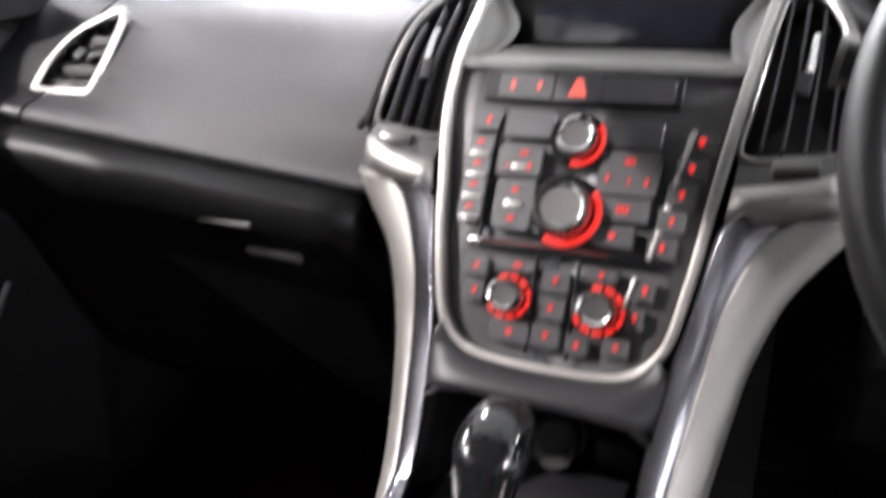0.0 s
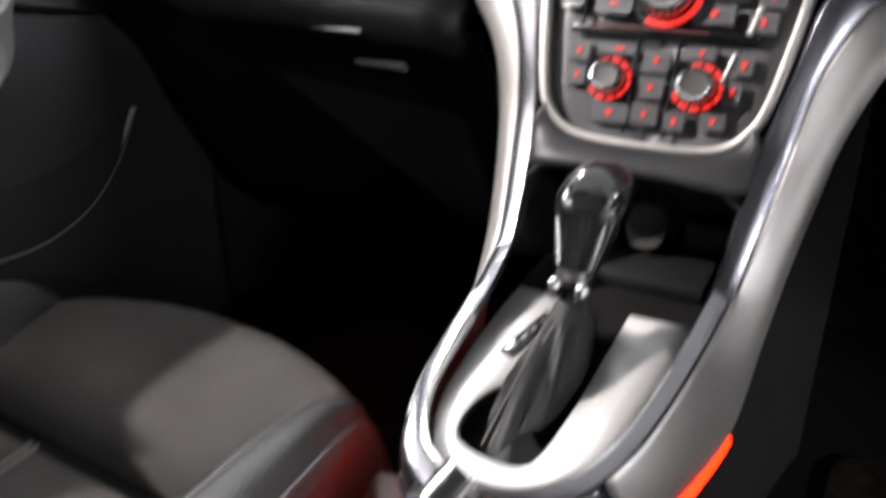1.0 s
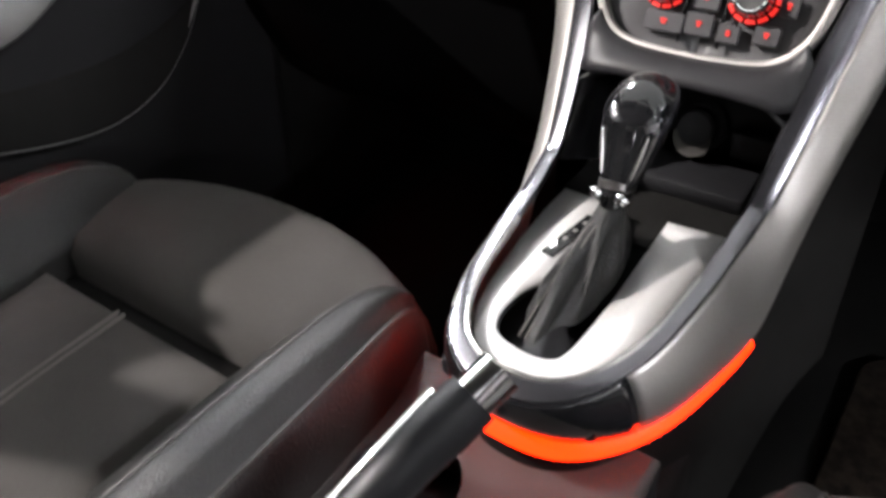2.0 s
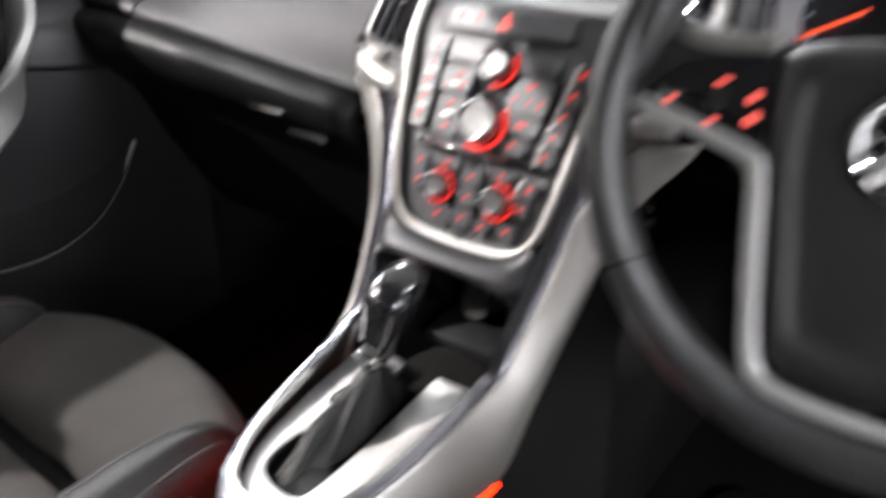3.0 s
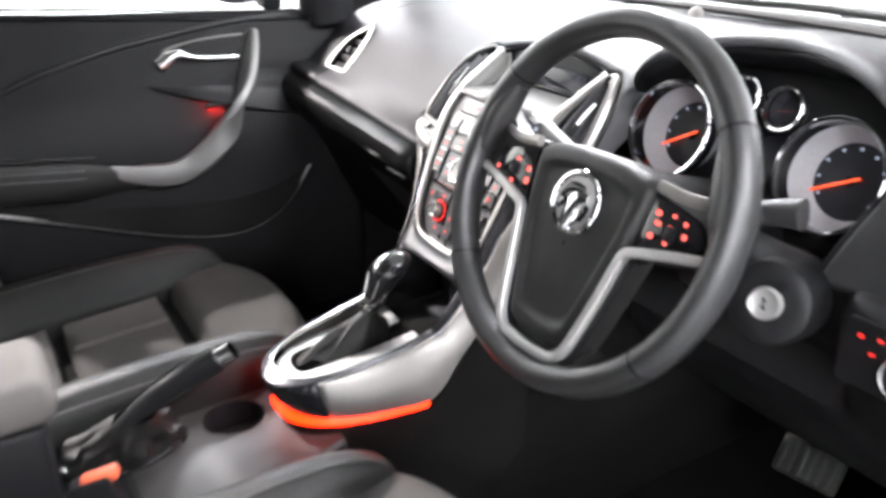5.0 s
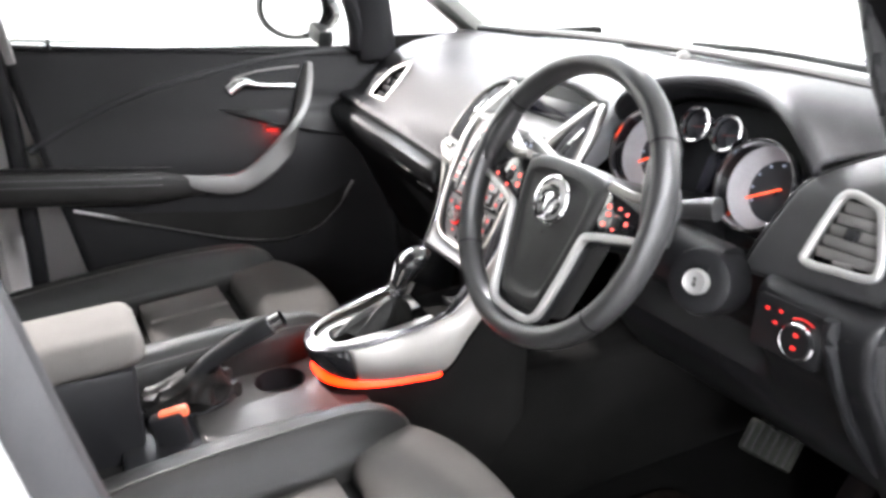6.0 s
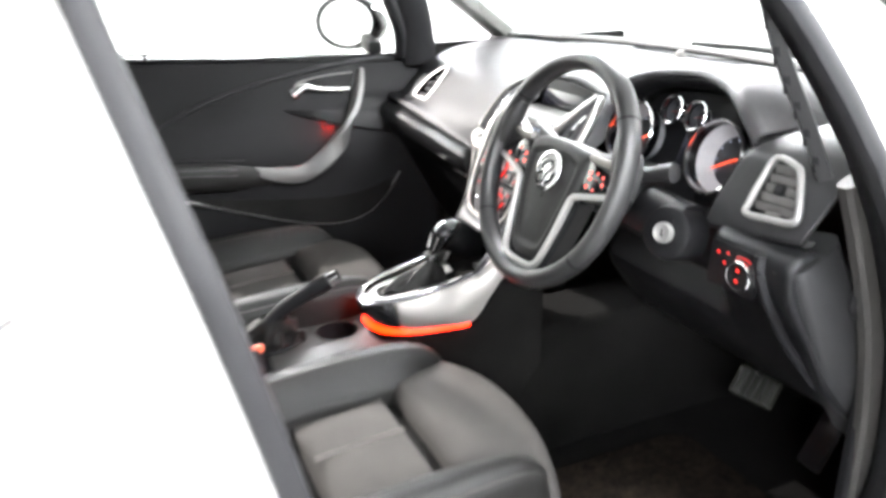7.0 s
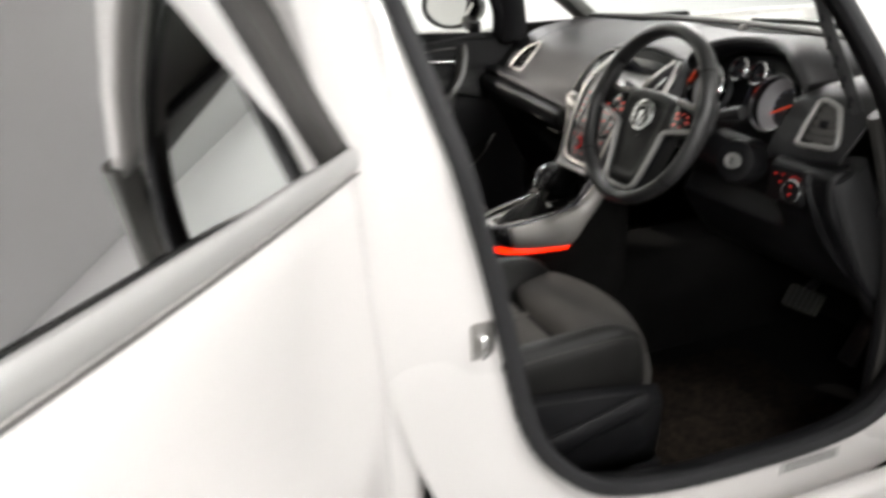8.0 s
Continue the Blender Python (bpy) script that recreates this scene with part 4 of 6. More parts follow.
part("socket_cap", lathe(pose(CX + 0.003, 0.0795, 0.6955, 78), [(0.0150, -0.002), (0.0150, 0.001), (0.0005, 0.0014)], 28), TUNNEL, sock)
part("aux_panel", box(pose(CX + 0.045, 0.094, 0.692, 12), 0.032, 0.008, 0.026, 0.003), TRIM, cons)
part("cubby_tray", box(pose(CX + 0.012, 0.070, 0.667, 6), 0.09, 0.045, 0.014, 0.004), TRIM, cons, "black ribbed tray insert")
arch_a = [p + Vector((0, -0.003, 0.001)) for p in rim_line if p.z < 0.789]
ARCH_LOW = [(0.0795, 0.058, 0.772), (0.0765, 0.043, 0.752), (0.069, 0.034, 0.7505), (0.055, 0.031, 0.7535), (0.025, 0.030, 0.7555), (0.0, 0.0297, 0.756)]
arch_b = spline([(CX - x, y, z) for x, y, z in ARCH_LOW] + [(CX + x, y, z) for x, y, z in ARCH_LOW[-2::-1]], len(arch_a))
if arch_a[0].x > 0:
    arch_b = arch_b[::-1]
solid(part("arch", skin([[a.lerp(b, f) + Vector((0, -0.003 * math.sin(math.pi * f), 0.003 * math.sin(math.pi * f))) for a, b in zip(arch_a, arch_b)] for f in (0, 0.25, 0.5, 0.75, 1)]), LACQUER, cons, "glossy dark arch under the panel"), 0.004, 0)

# ---- gear lever ----
lever = thing("gear_lever", (CX, -0.06, 0.66), "black leather gear lever with chrome collar and gaiter", "gear lever")
lp = spline([(CX, -0.070, 0.655), (CX - 0.001, -0.058, 0.688), (CX - 0.002, -0.048, 0.712), (CX - 0.003, -0.038, 0.736), (CX - 0.004, -0.027, 0.760), (CX - 0.004, -0.020, 0.776)], 26)
grip_rows = []
for k in range(24):
    f = k / 23
    c = lp[11] + (lp[25] - lp[11]) * f + Vector((0.001, 0.004 * math.sin(math.pi * f), 0))
    wx = 0.0115 + 0.0105 * min(1, f * 1.6) ** 0.9
    wy = 0.0125 + 0.0155 * min(1, f * 1.3)
    if f > 0.68:
        e = math.sqrt(max(0.02, 1 - ((f - 0.68) / 0.325) ** 2))
        wx, wy = wx * e, wy * e
    grip_rows.append([c + Vector((wx * math.copysign(abs(math.cos(a)) ** 0.8, math.cos(a)), wy * math.copysign(abs(math.sin(a)) ** 0.8, math.sin(a)) + 0.006 * f, 0.12 * wy * math.sin(a))) for a in [2 * math.pi * q / 28 for q in range(28)]])
part("grip", skin(grip_rows[:18], wrap_u=True, cap=True), GLOSS, lever, "glossy black grip")
for s in (-1, 1):
    trim_line = [(row[24] if s > 0 else row[18]) + Vector((s * 0.0006, -0.0006, 0.0004)) for row in grip_rows[3:15]]
    part("grip_trim", sweep(trim_line, 0.004, 0.006, up=(s * 0.6, -1, 0.4), seg=10, taper=lambda f: 0.35 + 0.35 * math.sin(math.pi * f)), LIP, lever, "chrome grip inlay")
part("grip_cap", skin(grip_rows[17:], wrap_u=True, cap=True), GLOSS, lever, "smoked polished cap")
part("collar", sweep(lp[9:12], 0.021, 0.023, up=(0, 1, 0), seg=14), GLOSS, lever, "black collar")
part("collar_ring", sweep(lp[10:12], 0.0235, 0.0255, up=(0, 1, 0), seg=14), SMOKE, lever, "dark chrome ring on the collar")
for sx in (-0.009, 0.009):
    part("stud", lathe(Matrix.Translation(lp[10] + Vector((sx, -0.012, 0.0))) @ pose(0, 0, 0, 70), [(0.0042, -0.004), (0.0042, 0.002), (0.002, 0.004), (0.0003, 0.004)], 12), CHROME, lever, "chrome stud")
gt = []
for k in range(11):
    f = k / 10
    g = f ** 0.8
    c = Vector((CX - 0.004, -0.085, plate_z(-0.085) + 0.001)).lerp(lp[8], g)
    ring = []
    for q in range(72):
        a = 2 * math.pi * q / 72
        fold = 1 + (0.16 * math.sin(7 * a + 2.5 * f) + 0.10 * math.sin(3 * a + 1) + 0.05 * math.sin(17 * a + 4 * f)) * math.sin(math.pi * min(1, f * 1.15 + 0.1))
        ring.append(c + Vector(((0.019 * (1 - g) + 0.008 * g) * math.cos(a) * fold, (0.066 * (1 - g) + 0.010 * g) * math.sin(a) * fold, 0.004 * math.sin(5 * a + 9 * f) * (1 - f))))
    gt.append(ring)
part("shaft", sweep(lp[1:10], 0.013, 0.015, up=(0, 1, 0), seg=12), GLOSS, lever, "black lever shaft")
part("gaiter", skin(gt, wrap_u=True), LEATHER, lever, "folded black leather gaiter")
for dx in (-0.0022, 0.0022):
    part("gaiter_seam", sweep(spline([(CX - 0.010 + dx, -0.152, plate_z(-0.152) + 0.006), (CX - 0.008 + dx, -0.118, plate_z(-0.118) + 0.020), (CX - 0.006 + dx, -0.084, plate_z(-0.084) + 0.036), (CX - 0.003 + dx, -0.066, 0.698)], 16), 0.0016, 0.002, seg=6), CLOTH, lever, "pale stitched seam")

# ---- tunnel, cup holder, handbrake, armrest ----
tun = thing("tunnel_cover", (0, -0.3, 0.57), "grey plastic tunnel cover with a round cup holder", "console cover")
cup_c = (-0.048, -0.230)
cup_ring = [Vector((cup_c[0] + 0.037 * math.cos(a), cup_c[1] + 0.040 * math.sin(a), 0.575)) for a in [2 * math.pi * k / 40 for k in range(40)]]
edge = []
for k in range(40):
    a = 2 * math.pi * k / 40
    c, s_ = math.cos(a), math.sin(a)
    q = max(abs(c), abs(s_))
    edge.append(Vector((-0.012 + 0.088 * c / q, -0.25 + 0.115 * s_ / q, 0.575 + (0.008 if s_ > 0.7 else 0))))
tc = Vector((-0.012, -0.25, 0.575))
shoulder = [b + Vector((0, 0, -0.006)) + (b - tc).normalized() * 0.008 for b in edge]
part("cover", skin([[a.lerp(b, f) for a, b in zip(cup_ring, edge)] for f in (0, 0.4, 1)] + [[a.lerp(b, 0.6) + Vector((0, 0, 0.0015)) for a, b in zip(edge, shoulder)], shoulder], wrap_u=True), TUNNEL, tun)
part("tunnel_side", skin([[p + Vector((0, 0, -0.002)) for p in shoulder], [p + Vector((0, 0, -0.3)) + (p - tc).normalized() * 0.004 for p in shoulder]], wrap_u=True), TRIM, tun, "black tunnel side")
part("cup_holder", skin([cup_ring, [p + Vector((0, 0, -0.07)) for p in cup_ring], [Vector((cup_c[0], cup_c[1], 0.505)).lerp(p + Vector((0, 0, -0.07)), 0.05) for p in cup_ring]], wrap_u=True), BLACK, tun, "deep round black cup holder")

part("tray", box(pose(-0.012, -0.42, 0.48), 0.176, 0.11, 0.18, 0.008), BLACK, tun, "black rear tray")
brake = thing("handbrake", (-0.05, -0.38, 0.58), "black leather handbrake lever with chrome release button", "handbrake")
hb = spline([(-0.016, -0.395, 0.605), (-0.008, -0.34, 0.655), (0.010, -0.29, 0.690), (0.024, -0.256, 0.711)], 20)
part("grip", sweep(hb, 0.028, 0.033, seg=16, taper=lambda f: 0.62 + 0.38 * f - 0.12 * max(0, f - 0.85) / 0.15), BLACK, brake)
part("release_button", sweep([hb[-1], hb[-1] + (hb[-1] - hb[-3]).normalized() * 0.018], 0.021, 0.024, seg=14), CHROME, brake, "satin chrome release button")
part("grip_inlay", sweep([p + Vector((-0.007, 0.004, 0.0145)) for p in hb[7:17]], 0.006, 0.004, seg=8), CHROME, brake)
bt = []
for k in range(9):
    f = k / 8
    c = Vector((-0.050, -0.368, 0.582)).lerp(Vector(hb[5]), f ** 0.85)
    ring = []
    for q in range(60):
        a = 2 * math.pi * q / 60
        fold = 1 + (0.13 * math.sin(6 * a + 5 * f) + 0.08 * math.sin(11 * a - 4 * f)) * math.sin(math.pi * min(1, f + 0.15))
        ring.append(c + Vector(((0.052 * (1 - f) + 0.021 * f) * math.cos(a) * fold, (0.072 * (1 - f) + 0.024 * f) * math.sin(a) * fold, 0.006 * math.sin(4 * a + 14 * f) * (1 - f))))
    bt.append(ring)
part("gaiter", skin(bt, wrap_u=True), LEATHER, brake, "creased black gaiter")
part("gaiter_frame", sweep([Vector((-0.050 + 0.050 * math.cos(a), -0.368 + 0.070 * math.sin(a), 0.582)) for a in [2 * math.pi * k / 32 for k in range(32)]], 0.008, 0.010, closed=True), GLOSS, brake)

arm = thing("armrest", (-0.02, -0.52, 0.55), "grey padded centre armrest on a black base", "armrest")
part("cushion", box(pose(-0.03, -0.545, 0.71, 3), 0.13, 0.24, 0.055, 0.022, 4), CLOTH, arm, "grey padded lid")
part("base", box(pose(-0.03, -0.55, 0.60), 0.12, 0.22, 0.18, 0.012), BLACK, arm)
bk = thing("seat_belt_buckle", (0.03, -0.41, 0.5), "black seat belt buckle with an orange release button", "belt buckle")
part("housing", box(pose(0.035, -0.405, 0.575, 12, 0, -15), 0.024, 0.046, 0.080, 0.006), BLACK, bk)
part("release_button", box(pose(0.035, -0.402, 0.613, 12, 0, -15), 0.016, 0.040, 0.014, 0.004), BUCKLE, bk, "orange release button")

# ---- steering column and wheel ----
col = thing("steering_column", (0.322, 0.1, 0.9), "black steering column shroud with stalks and ignition", "steering column")
part("shroud", sweep(spline([(0.322, 0.045, 0.930), (0.322, 0.09, 0.915), (0.322, 0.16, 0.892), (0.322, 0.25, 0.87)], 10), 0.13, 0.085, seg=16, power=3), BLACK, col)
part("left_stalk", sweep(spline([(0.265, 0.065, 0.945), (0.205, 0.078, 0.955), (0.165, 0.085, 0.962), (0.146, 0.088, 0.965)], 12), 0.020, 0.024, seg=12, power=3.2, taper=lambda f: 0.7 + 0.45 * f), GREY, col, "grey indicator stalk")
for ix in (0.158, 0.170):
    part("stalk_mark", lathe(pose(ix, 0.0705, 0.966, 70), [(0.0025, 0), (0.0025, 0.001), (0.0003, 0.001)], 10), TICK, col)
part("stalk_end", sweep([(0.168, 0.081, 0.962), (0.150, 0.084, 0.965)], 0.022, 0.020, seg=10, power=4), BLACK, col)
part("right_stalk", sweep(spline([(0.38, 0.065, 0.945), (0.44, 0.078, 0.957), (0.465, 0.085, 0.964), (0.480, 0.088, 0.967)], 12), 0.021, 0.023, seg=14, power=2.4, taper=lambda f: 0.7 + 0.4 * f), ENDSKIN, col, "dark grey wiper stalk with a round end")
I = pose(0.453, 0.103, 0.874, 76, 0, 16)
part("ignition_boss", lathe(I, [(0.040, -0.05), (0.039, -0.012), (0.036, -0.003), (0.029, 0.0), (0.020, -0.001), (0.0005, -0.002)], 40), BLACK, col, "black ignition surround")
part("ignition_lock", lathe(I, [(0.0145, -0.004), (0.0145, 0.006), (0.0128, 0.0085), (0.0098, 0.007), (0.0005, 0.0065)], 32), FRAME, col, "bright round ignition lock")
part("key_slot", box(I @ pose(0, 0, 0.0068, 0, 0, 12), 0.0025, 0.011, 0.001, 0), BLACK, col)
part("key_slot", box(I @ pose(0, 0, 0.007, 0, 0, 60), 0.009, 0.0025, 0.003, 0.001), GREY, col)
part("boss_arm", sweep(spline([(0.36, 0.13, 0.885), (0.41, 0.135, 0.877), (0.456, 0.14, 0.872)], 6), 0.07, 0.075, seg=14, up=(0, 0, 1)), BLACK, col)

wheel = thing("steering_wheel", (0.322, 0.012, 0.944), "black leather steering wheel with silver spoke trim, straight ahead", "steering wheel")
W = pose(0.322, 0.0, 0.946, 69, 0, 0)
WZ = W.to_3x3() @ Vector((0, 0, 1))


def rim_arc(a0, a1, n, closed=False):
    """Part of the rim's middle line."""
    pts = []
    for k in range(n if closed else n + 1):
        a = radians(a0 + (a1 - a0) * k / n)
        r = 0.1590
        pts.append(W @ Vector((r * math.cos(a), r * math.sin(a), 0)))
    return pts


rim = part("rim", sweep(rim_arc(0, 360, 120, True), 0.0270, 0.032, up=WZ, closed=True, seg=18, power=2.15), WHEELHIDE, wheel, "smooth black leather rim")
for a in (36, 144, -38, -142):
    part("seam", sweep(rim_arc(a - 0.5, a + 0.5, 2), 0.0280, 0.0330, up=WZ, seg=18, power=2.15), BLACK, rim)
for a0, a1 in ((4, 33), (147, 176)):
    part("thumb_rest", sweep([p + (W.translation - p).normalized() * 0.008 for p in rim_arc(a0, a1, 12)], 0.026, 0.030, up=WZ, seg=16, taper=lambda f: 0.62 + 0.38 * math.sin(math.pi * f)), WHEELHIDE, rim, "thickened leather thumb rest")
PADH = [(0.0, 0.047), (0.030, 0.0465), (0.054, 0.043), (0.068, 0.038), (0.0735, 0.031), (0.0725, 0.008), (0.0675, -0.022), (0.056, -0.073), (0.045, -0.115), (0.037, -0.129), (0.020, -0.1345), (0.0, -0.136)]
pad_loop = spline([Vector((x, y, 0)) for x, y in PADH + [(-x, y) for x, y in PADH[-2:0:-1]]], 88, closed=True)
layers = []
for f, h in ((1.0, -0.045), (1.0, -0.016), (0.99, -0.009), (0.96, -0.004), (0.90, -0.0005), (0.82, 0.0008), (0.77, 0.0), (0.73, -0.0022), (0.68, -0.0028), (0.45, -0.0010), (0.2, 0.0), (0.02, 0.0)):
    layers.append([W @ Vector((p.x * f, (p.y + 0.040) * (f if f > 0.8 else f * 1.02) - 0.040, h)) for p in pad_loop])
part("airbag_pad", skin(layers, wrap_u=True), PADHIDE, wheel, "moulded black airbag pad with a raised shoulder", 50)
ICONS = {-1: ((0.127, -0.0005, 0.006, 0.005), (0.100, 0.0137, 0.008, 0.004), (0.0815, 0.0080, 0.007, 0.007), (0.080, -0.0035, 0.008, 0.008), (0.1015, -0.0085, 0.007, 0.004)), 1: ((0.0840, 0.0165, 0.007, 0.006), (0.0865, 0.0085, 0.008, 0.005), (0.0834, -0.0030, 0.007, 0.006), (0.0998, 0.0185, 0.005, 0.004), (0.0990, 0.0080, 0.006, 0.006), (0.0995, -0.0045, 0.005, 0.004), (0.1124, 0.0155, 0.005, 0.005), (0.1150, 0.0060, 0.006, 0.006))}
for sgn in (-1, 1):
    pts = [(0.070, 0.040), (0.112, 0.038), (0.146, 0.058), (0.158, 0.040), (0.160, 0.0), (0.142, -0.012), (0.072, -0.026)]
    part("spoke", prism(W @ pose(0, 0, -0.026), [(sgn * x, y) for x, y in pts], 0.018, 0.005), WHEELHIDE, wheel, "black leather spoke")
    ctl = [(0.0750, 0.0300), (0.1000, 0.0270), (0.1240, 0.0210), (0.1460, 0.0), (0.1100, -0.0095), (0.0715, -0.0200)]
    pod = part("switch_pod", prism(W @ pose(0, 0, -0.010), [(sgn * x, y) for x, y in ctl], 0.005, 0.0014), GLOSS, wheel, "glossy switch pod with red symbols")
    for ix, iy, iw, ih in ICONS[sgn]:
        part("icon", prism(W @ pose(sgn * ix, iy, -0.0052), rounded(iw * 0.8, ih * 0.8, min(iw, ih) * 0.3, 2), 0.0008, 0), PINK, pod)
    part("rocker", prism(W @ pose(sgn * 0.1015, 0.0035, -0.0052), rounded(0.010, 0.013, 0.003, 2), 0.003, 0.001), BLACK, pod)
    top_trim = spline([W @ Vector((sgn * x, y, z)) for x, y, z in ((0.143, 0.045, -0.010), (0.128, 0.0375, -0.008), (0.105, 0.0345, -0.006), (0.0765, 0.0370, -0.004))], 14)
    part("spoke_top_trim", sweep(top_trim, 0.0105, 0.008, up=WZ, seg=10, power=3, taper=lambda f: 0.55 + 0.45 * min(1, f * 2)), SILVER, wheel, "satin silver upper spoke trim")
trim_half = [(0.1500, -0.0035, -0.006), (0.1250, -0.0090, -0.004), (0.1000, -0.0150, -0.002), (0.0800, -0.0205, 0.0), (0.0715, -0.0245, 0.0), (0.0670, -0.0350, 0.0), (0.0590, -0.0730, 0.0), (0.0485, -0.1170, 0.001), (0.0420, -0.1310, 0.002), (0.0320, -0.1375, 0.003), (0.0160, -0.1395, 0.003), (0.0, -0.1400, 0.003)]
trim = spline([W @ Vector((-x, y, z)) for x, y, z in trim_half] + [W @ Vector((x, y, z)) for x, y, z in trim_half[-2::-1]], 110)
part("spoke_trim", sweep(trim, 0.0092, 0.010, up=WZ, seg=12, power=3.4), FRAME, wheel, "satin silver V-shaped spoke trim")
part("spoke_back", sweep([p - WZ * 0.010 - (W.to_3x3() @ Vector((0, 1, 0))) * 0.003 for p in trim[14:-14]], 0.012, 0.014, up=WZ, seg=8), BLACK, wheel, "black underside of the spokes")
part("lower_spoke", prism(W @ pose(0, 0, -0.026), [(-0.032, -0.12), (0.032, -0.12), (0.036, -0.156), (-0.036, -0.156)], 0.016, 0.004), WHEELHIDE, wheel)
B = W @ pose(0, -0.002, 0.0)
badge = part("badge", lathe(B, [(0.0275, 0), (0.0275, 0.002), (0.0245, 0.003), (0.0005, 0.0036)], 40), FRAME, wheel, "round chrome badge with a black relief")
part("badge_ring", lathe(B @ pose(0, 0, 0.001), [(0.0295, 0), (0.0298, 0.0025), (0.0285, 0.0045), (0.0255, 0.0048), (0.0235, 0.003)], 48, cap=False), CHROME, badge, "chrome ring")
for pts, w0, h0, m_ in (([(-0.006, -0.022), (-0.003, -0.010), (0.000, 0.000), (0.007, 0.006), (0.015, 0.006)], 0.012, 0.006, CHROME), ([(-0.019, 0.001), (-0.013, 0.010), (-0.003, 0.013), (0.008, 0.013)], 0.008, 0.0025, GLOSS), ([(0.011, -0.014), (0.014, -0.006), (0.017, 0.000)], 0.008, 0.0025, GLOSS), ([(-0.019, -0.009), (-0.014, -0.003), (-0.010, 0.001)], 0.006, 0.0022, GLOSS), ([(0.003, -0.021), (0.009, -0.012), (0.010, -0.004)], 0.006, 0.004, CHROME)):
    part("badge_relief", sweep([B @ Vector((p.x, p.y, 0.0042)) for p in spline([(x, y, 0) for x, y in pts], 16)], w0, h0, up=WZ, seg=10, taper=lambda f: 0.45 + 0.75 * math.sin(math.pi * (0.15 + 0.75 * f))), m_, badge)

# ---- light switch ----
sw = thing("light_switch", (0.545, 0.147, 0.846), "black light switch panel with a chrome-rimmed dial, red symbols", "light switch")
L = pose(0.544, 0.147, 0.846, 86, 0, 2)
part("panel", prism(L, rounded(0.082, 0.060, 0.006), 0.006, 0.002), BLACK, sw)
lk = part("dial", lathe(L @ pose(0.017, -0.004, 0.006), [(0.020, 0), (0.020, 0.006), (0.0185, 0.008), (0.017, 0.007), (0.0005, 0.007)], 32), CHROME, sw, "chrome-rimmed light dial")
part("dial_cap", lathe(L @ pose(0.017, -0.004, 0.0125), [(0.0175, 0), (0.017, 0.002), (0.0005, 0.002)], 32), BLACK, lk)
for ix, iy, iw, ih, bx in ((0.017, 0.004, 0.007, 0.006, 1), (0.017, -0.010, 0.007, 0.006, 1)):
    part("icon", box(L @ pose(ix, iy, 0.0148), iw * 0.65, ih * 0.6, 0.001, 0), RED, lk)
for ix, iy, iw, ih in ((-0.026, 0.016, 0.008, 0.006), (-0.010, 0.018, 0.007, 0.005), (-0.014, 0.004, 0.008, 0.005)):
    part("icon", box(L @ pose(ix, iy, 0.0065), iw * 0.5, ih * 0.5, 0.001, 0), RED, sw)
arcp = [L @ Vector((0.017 + 0.0235 * math.cos(radians(a)), -0.004 + 0.0235 * math.sin(radians(a)), 0.0066)) for a in range(60, 121, 10)]
part("icon", sweep(arcp, 0.0012, 0.001, up=L.to_3x3() @ Vector((0, 0, 1)), seg=6), RED, sw)

# ---- seats ----


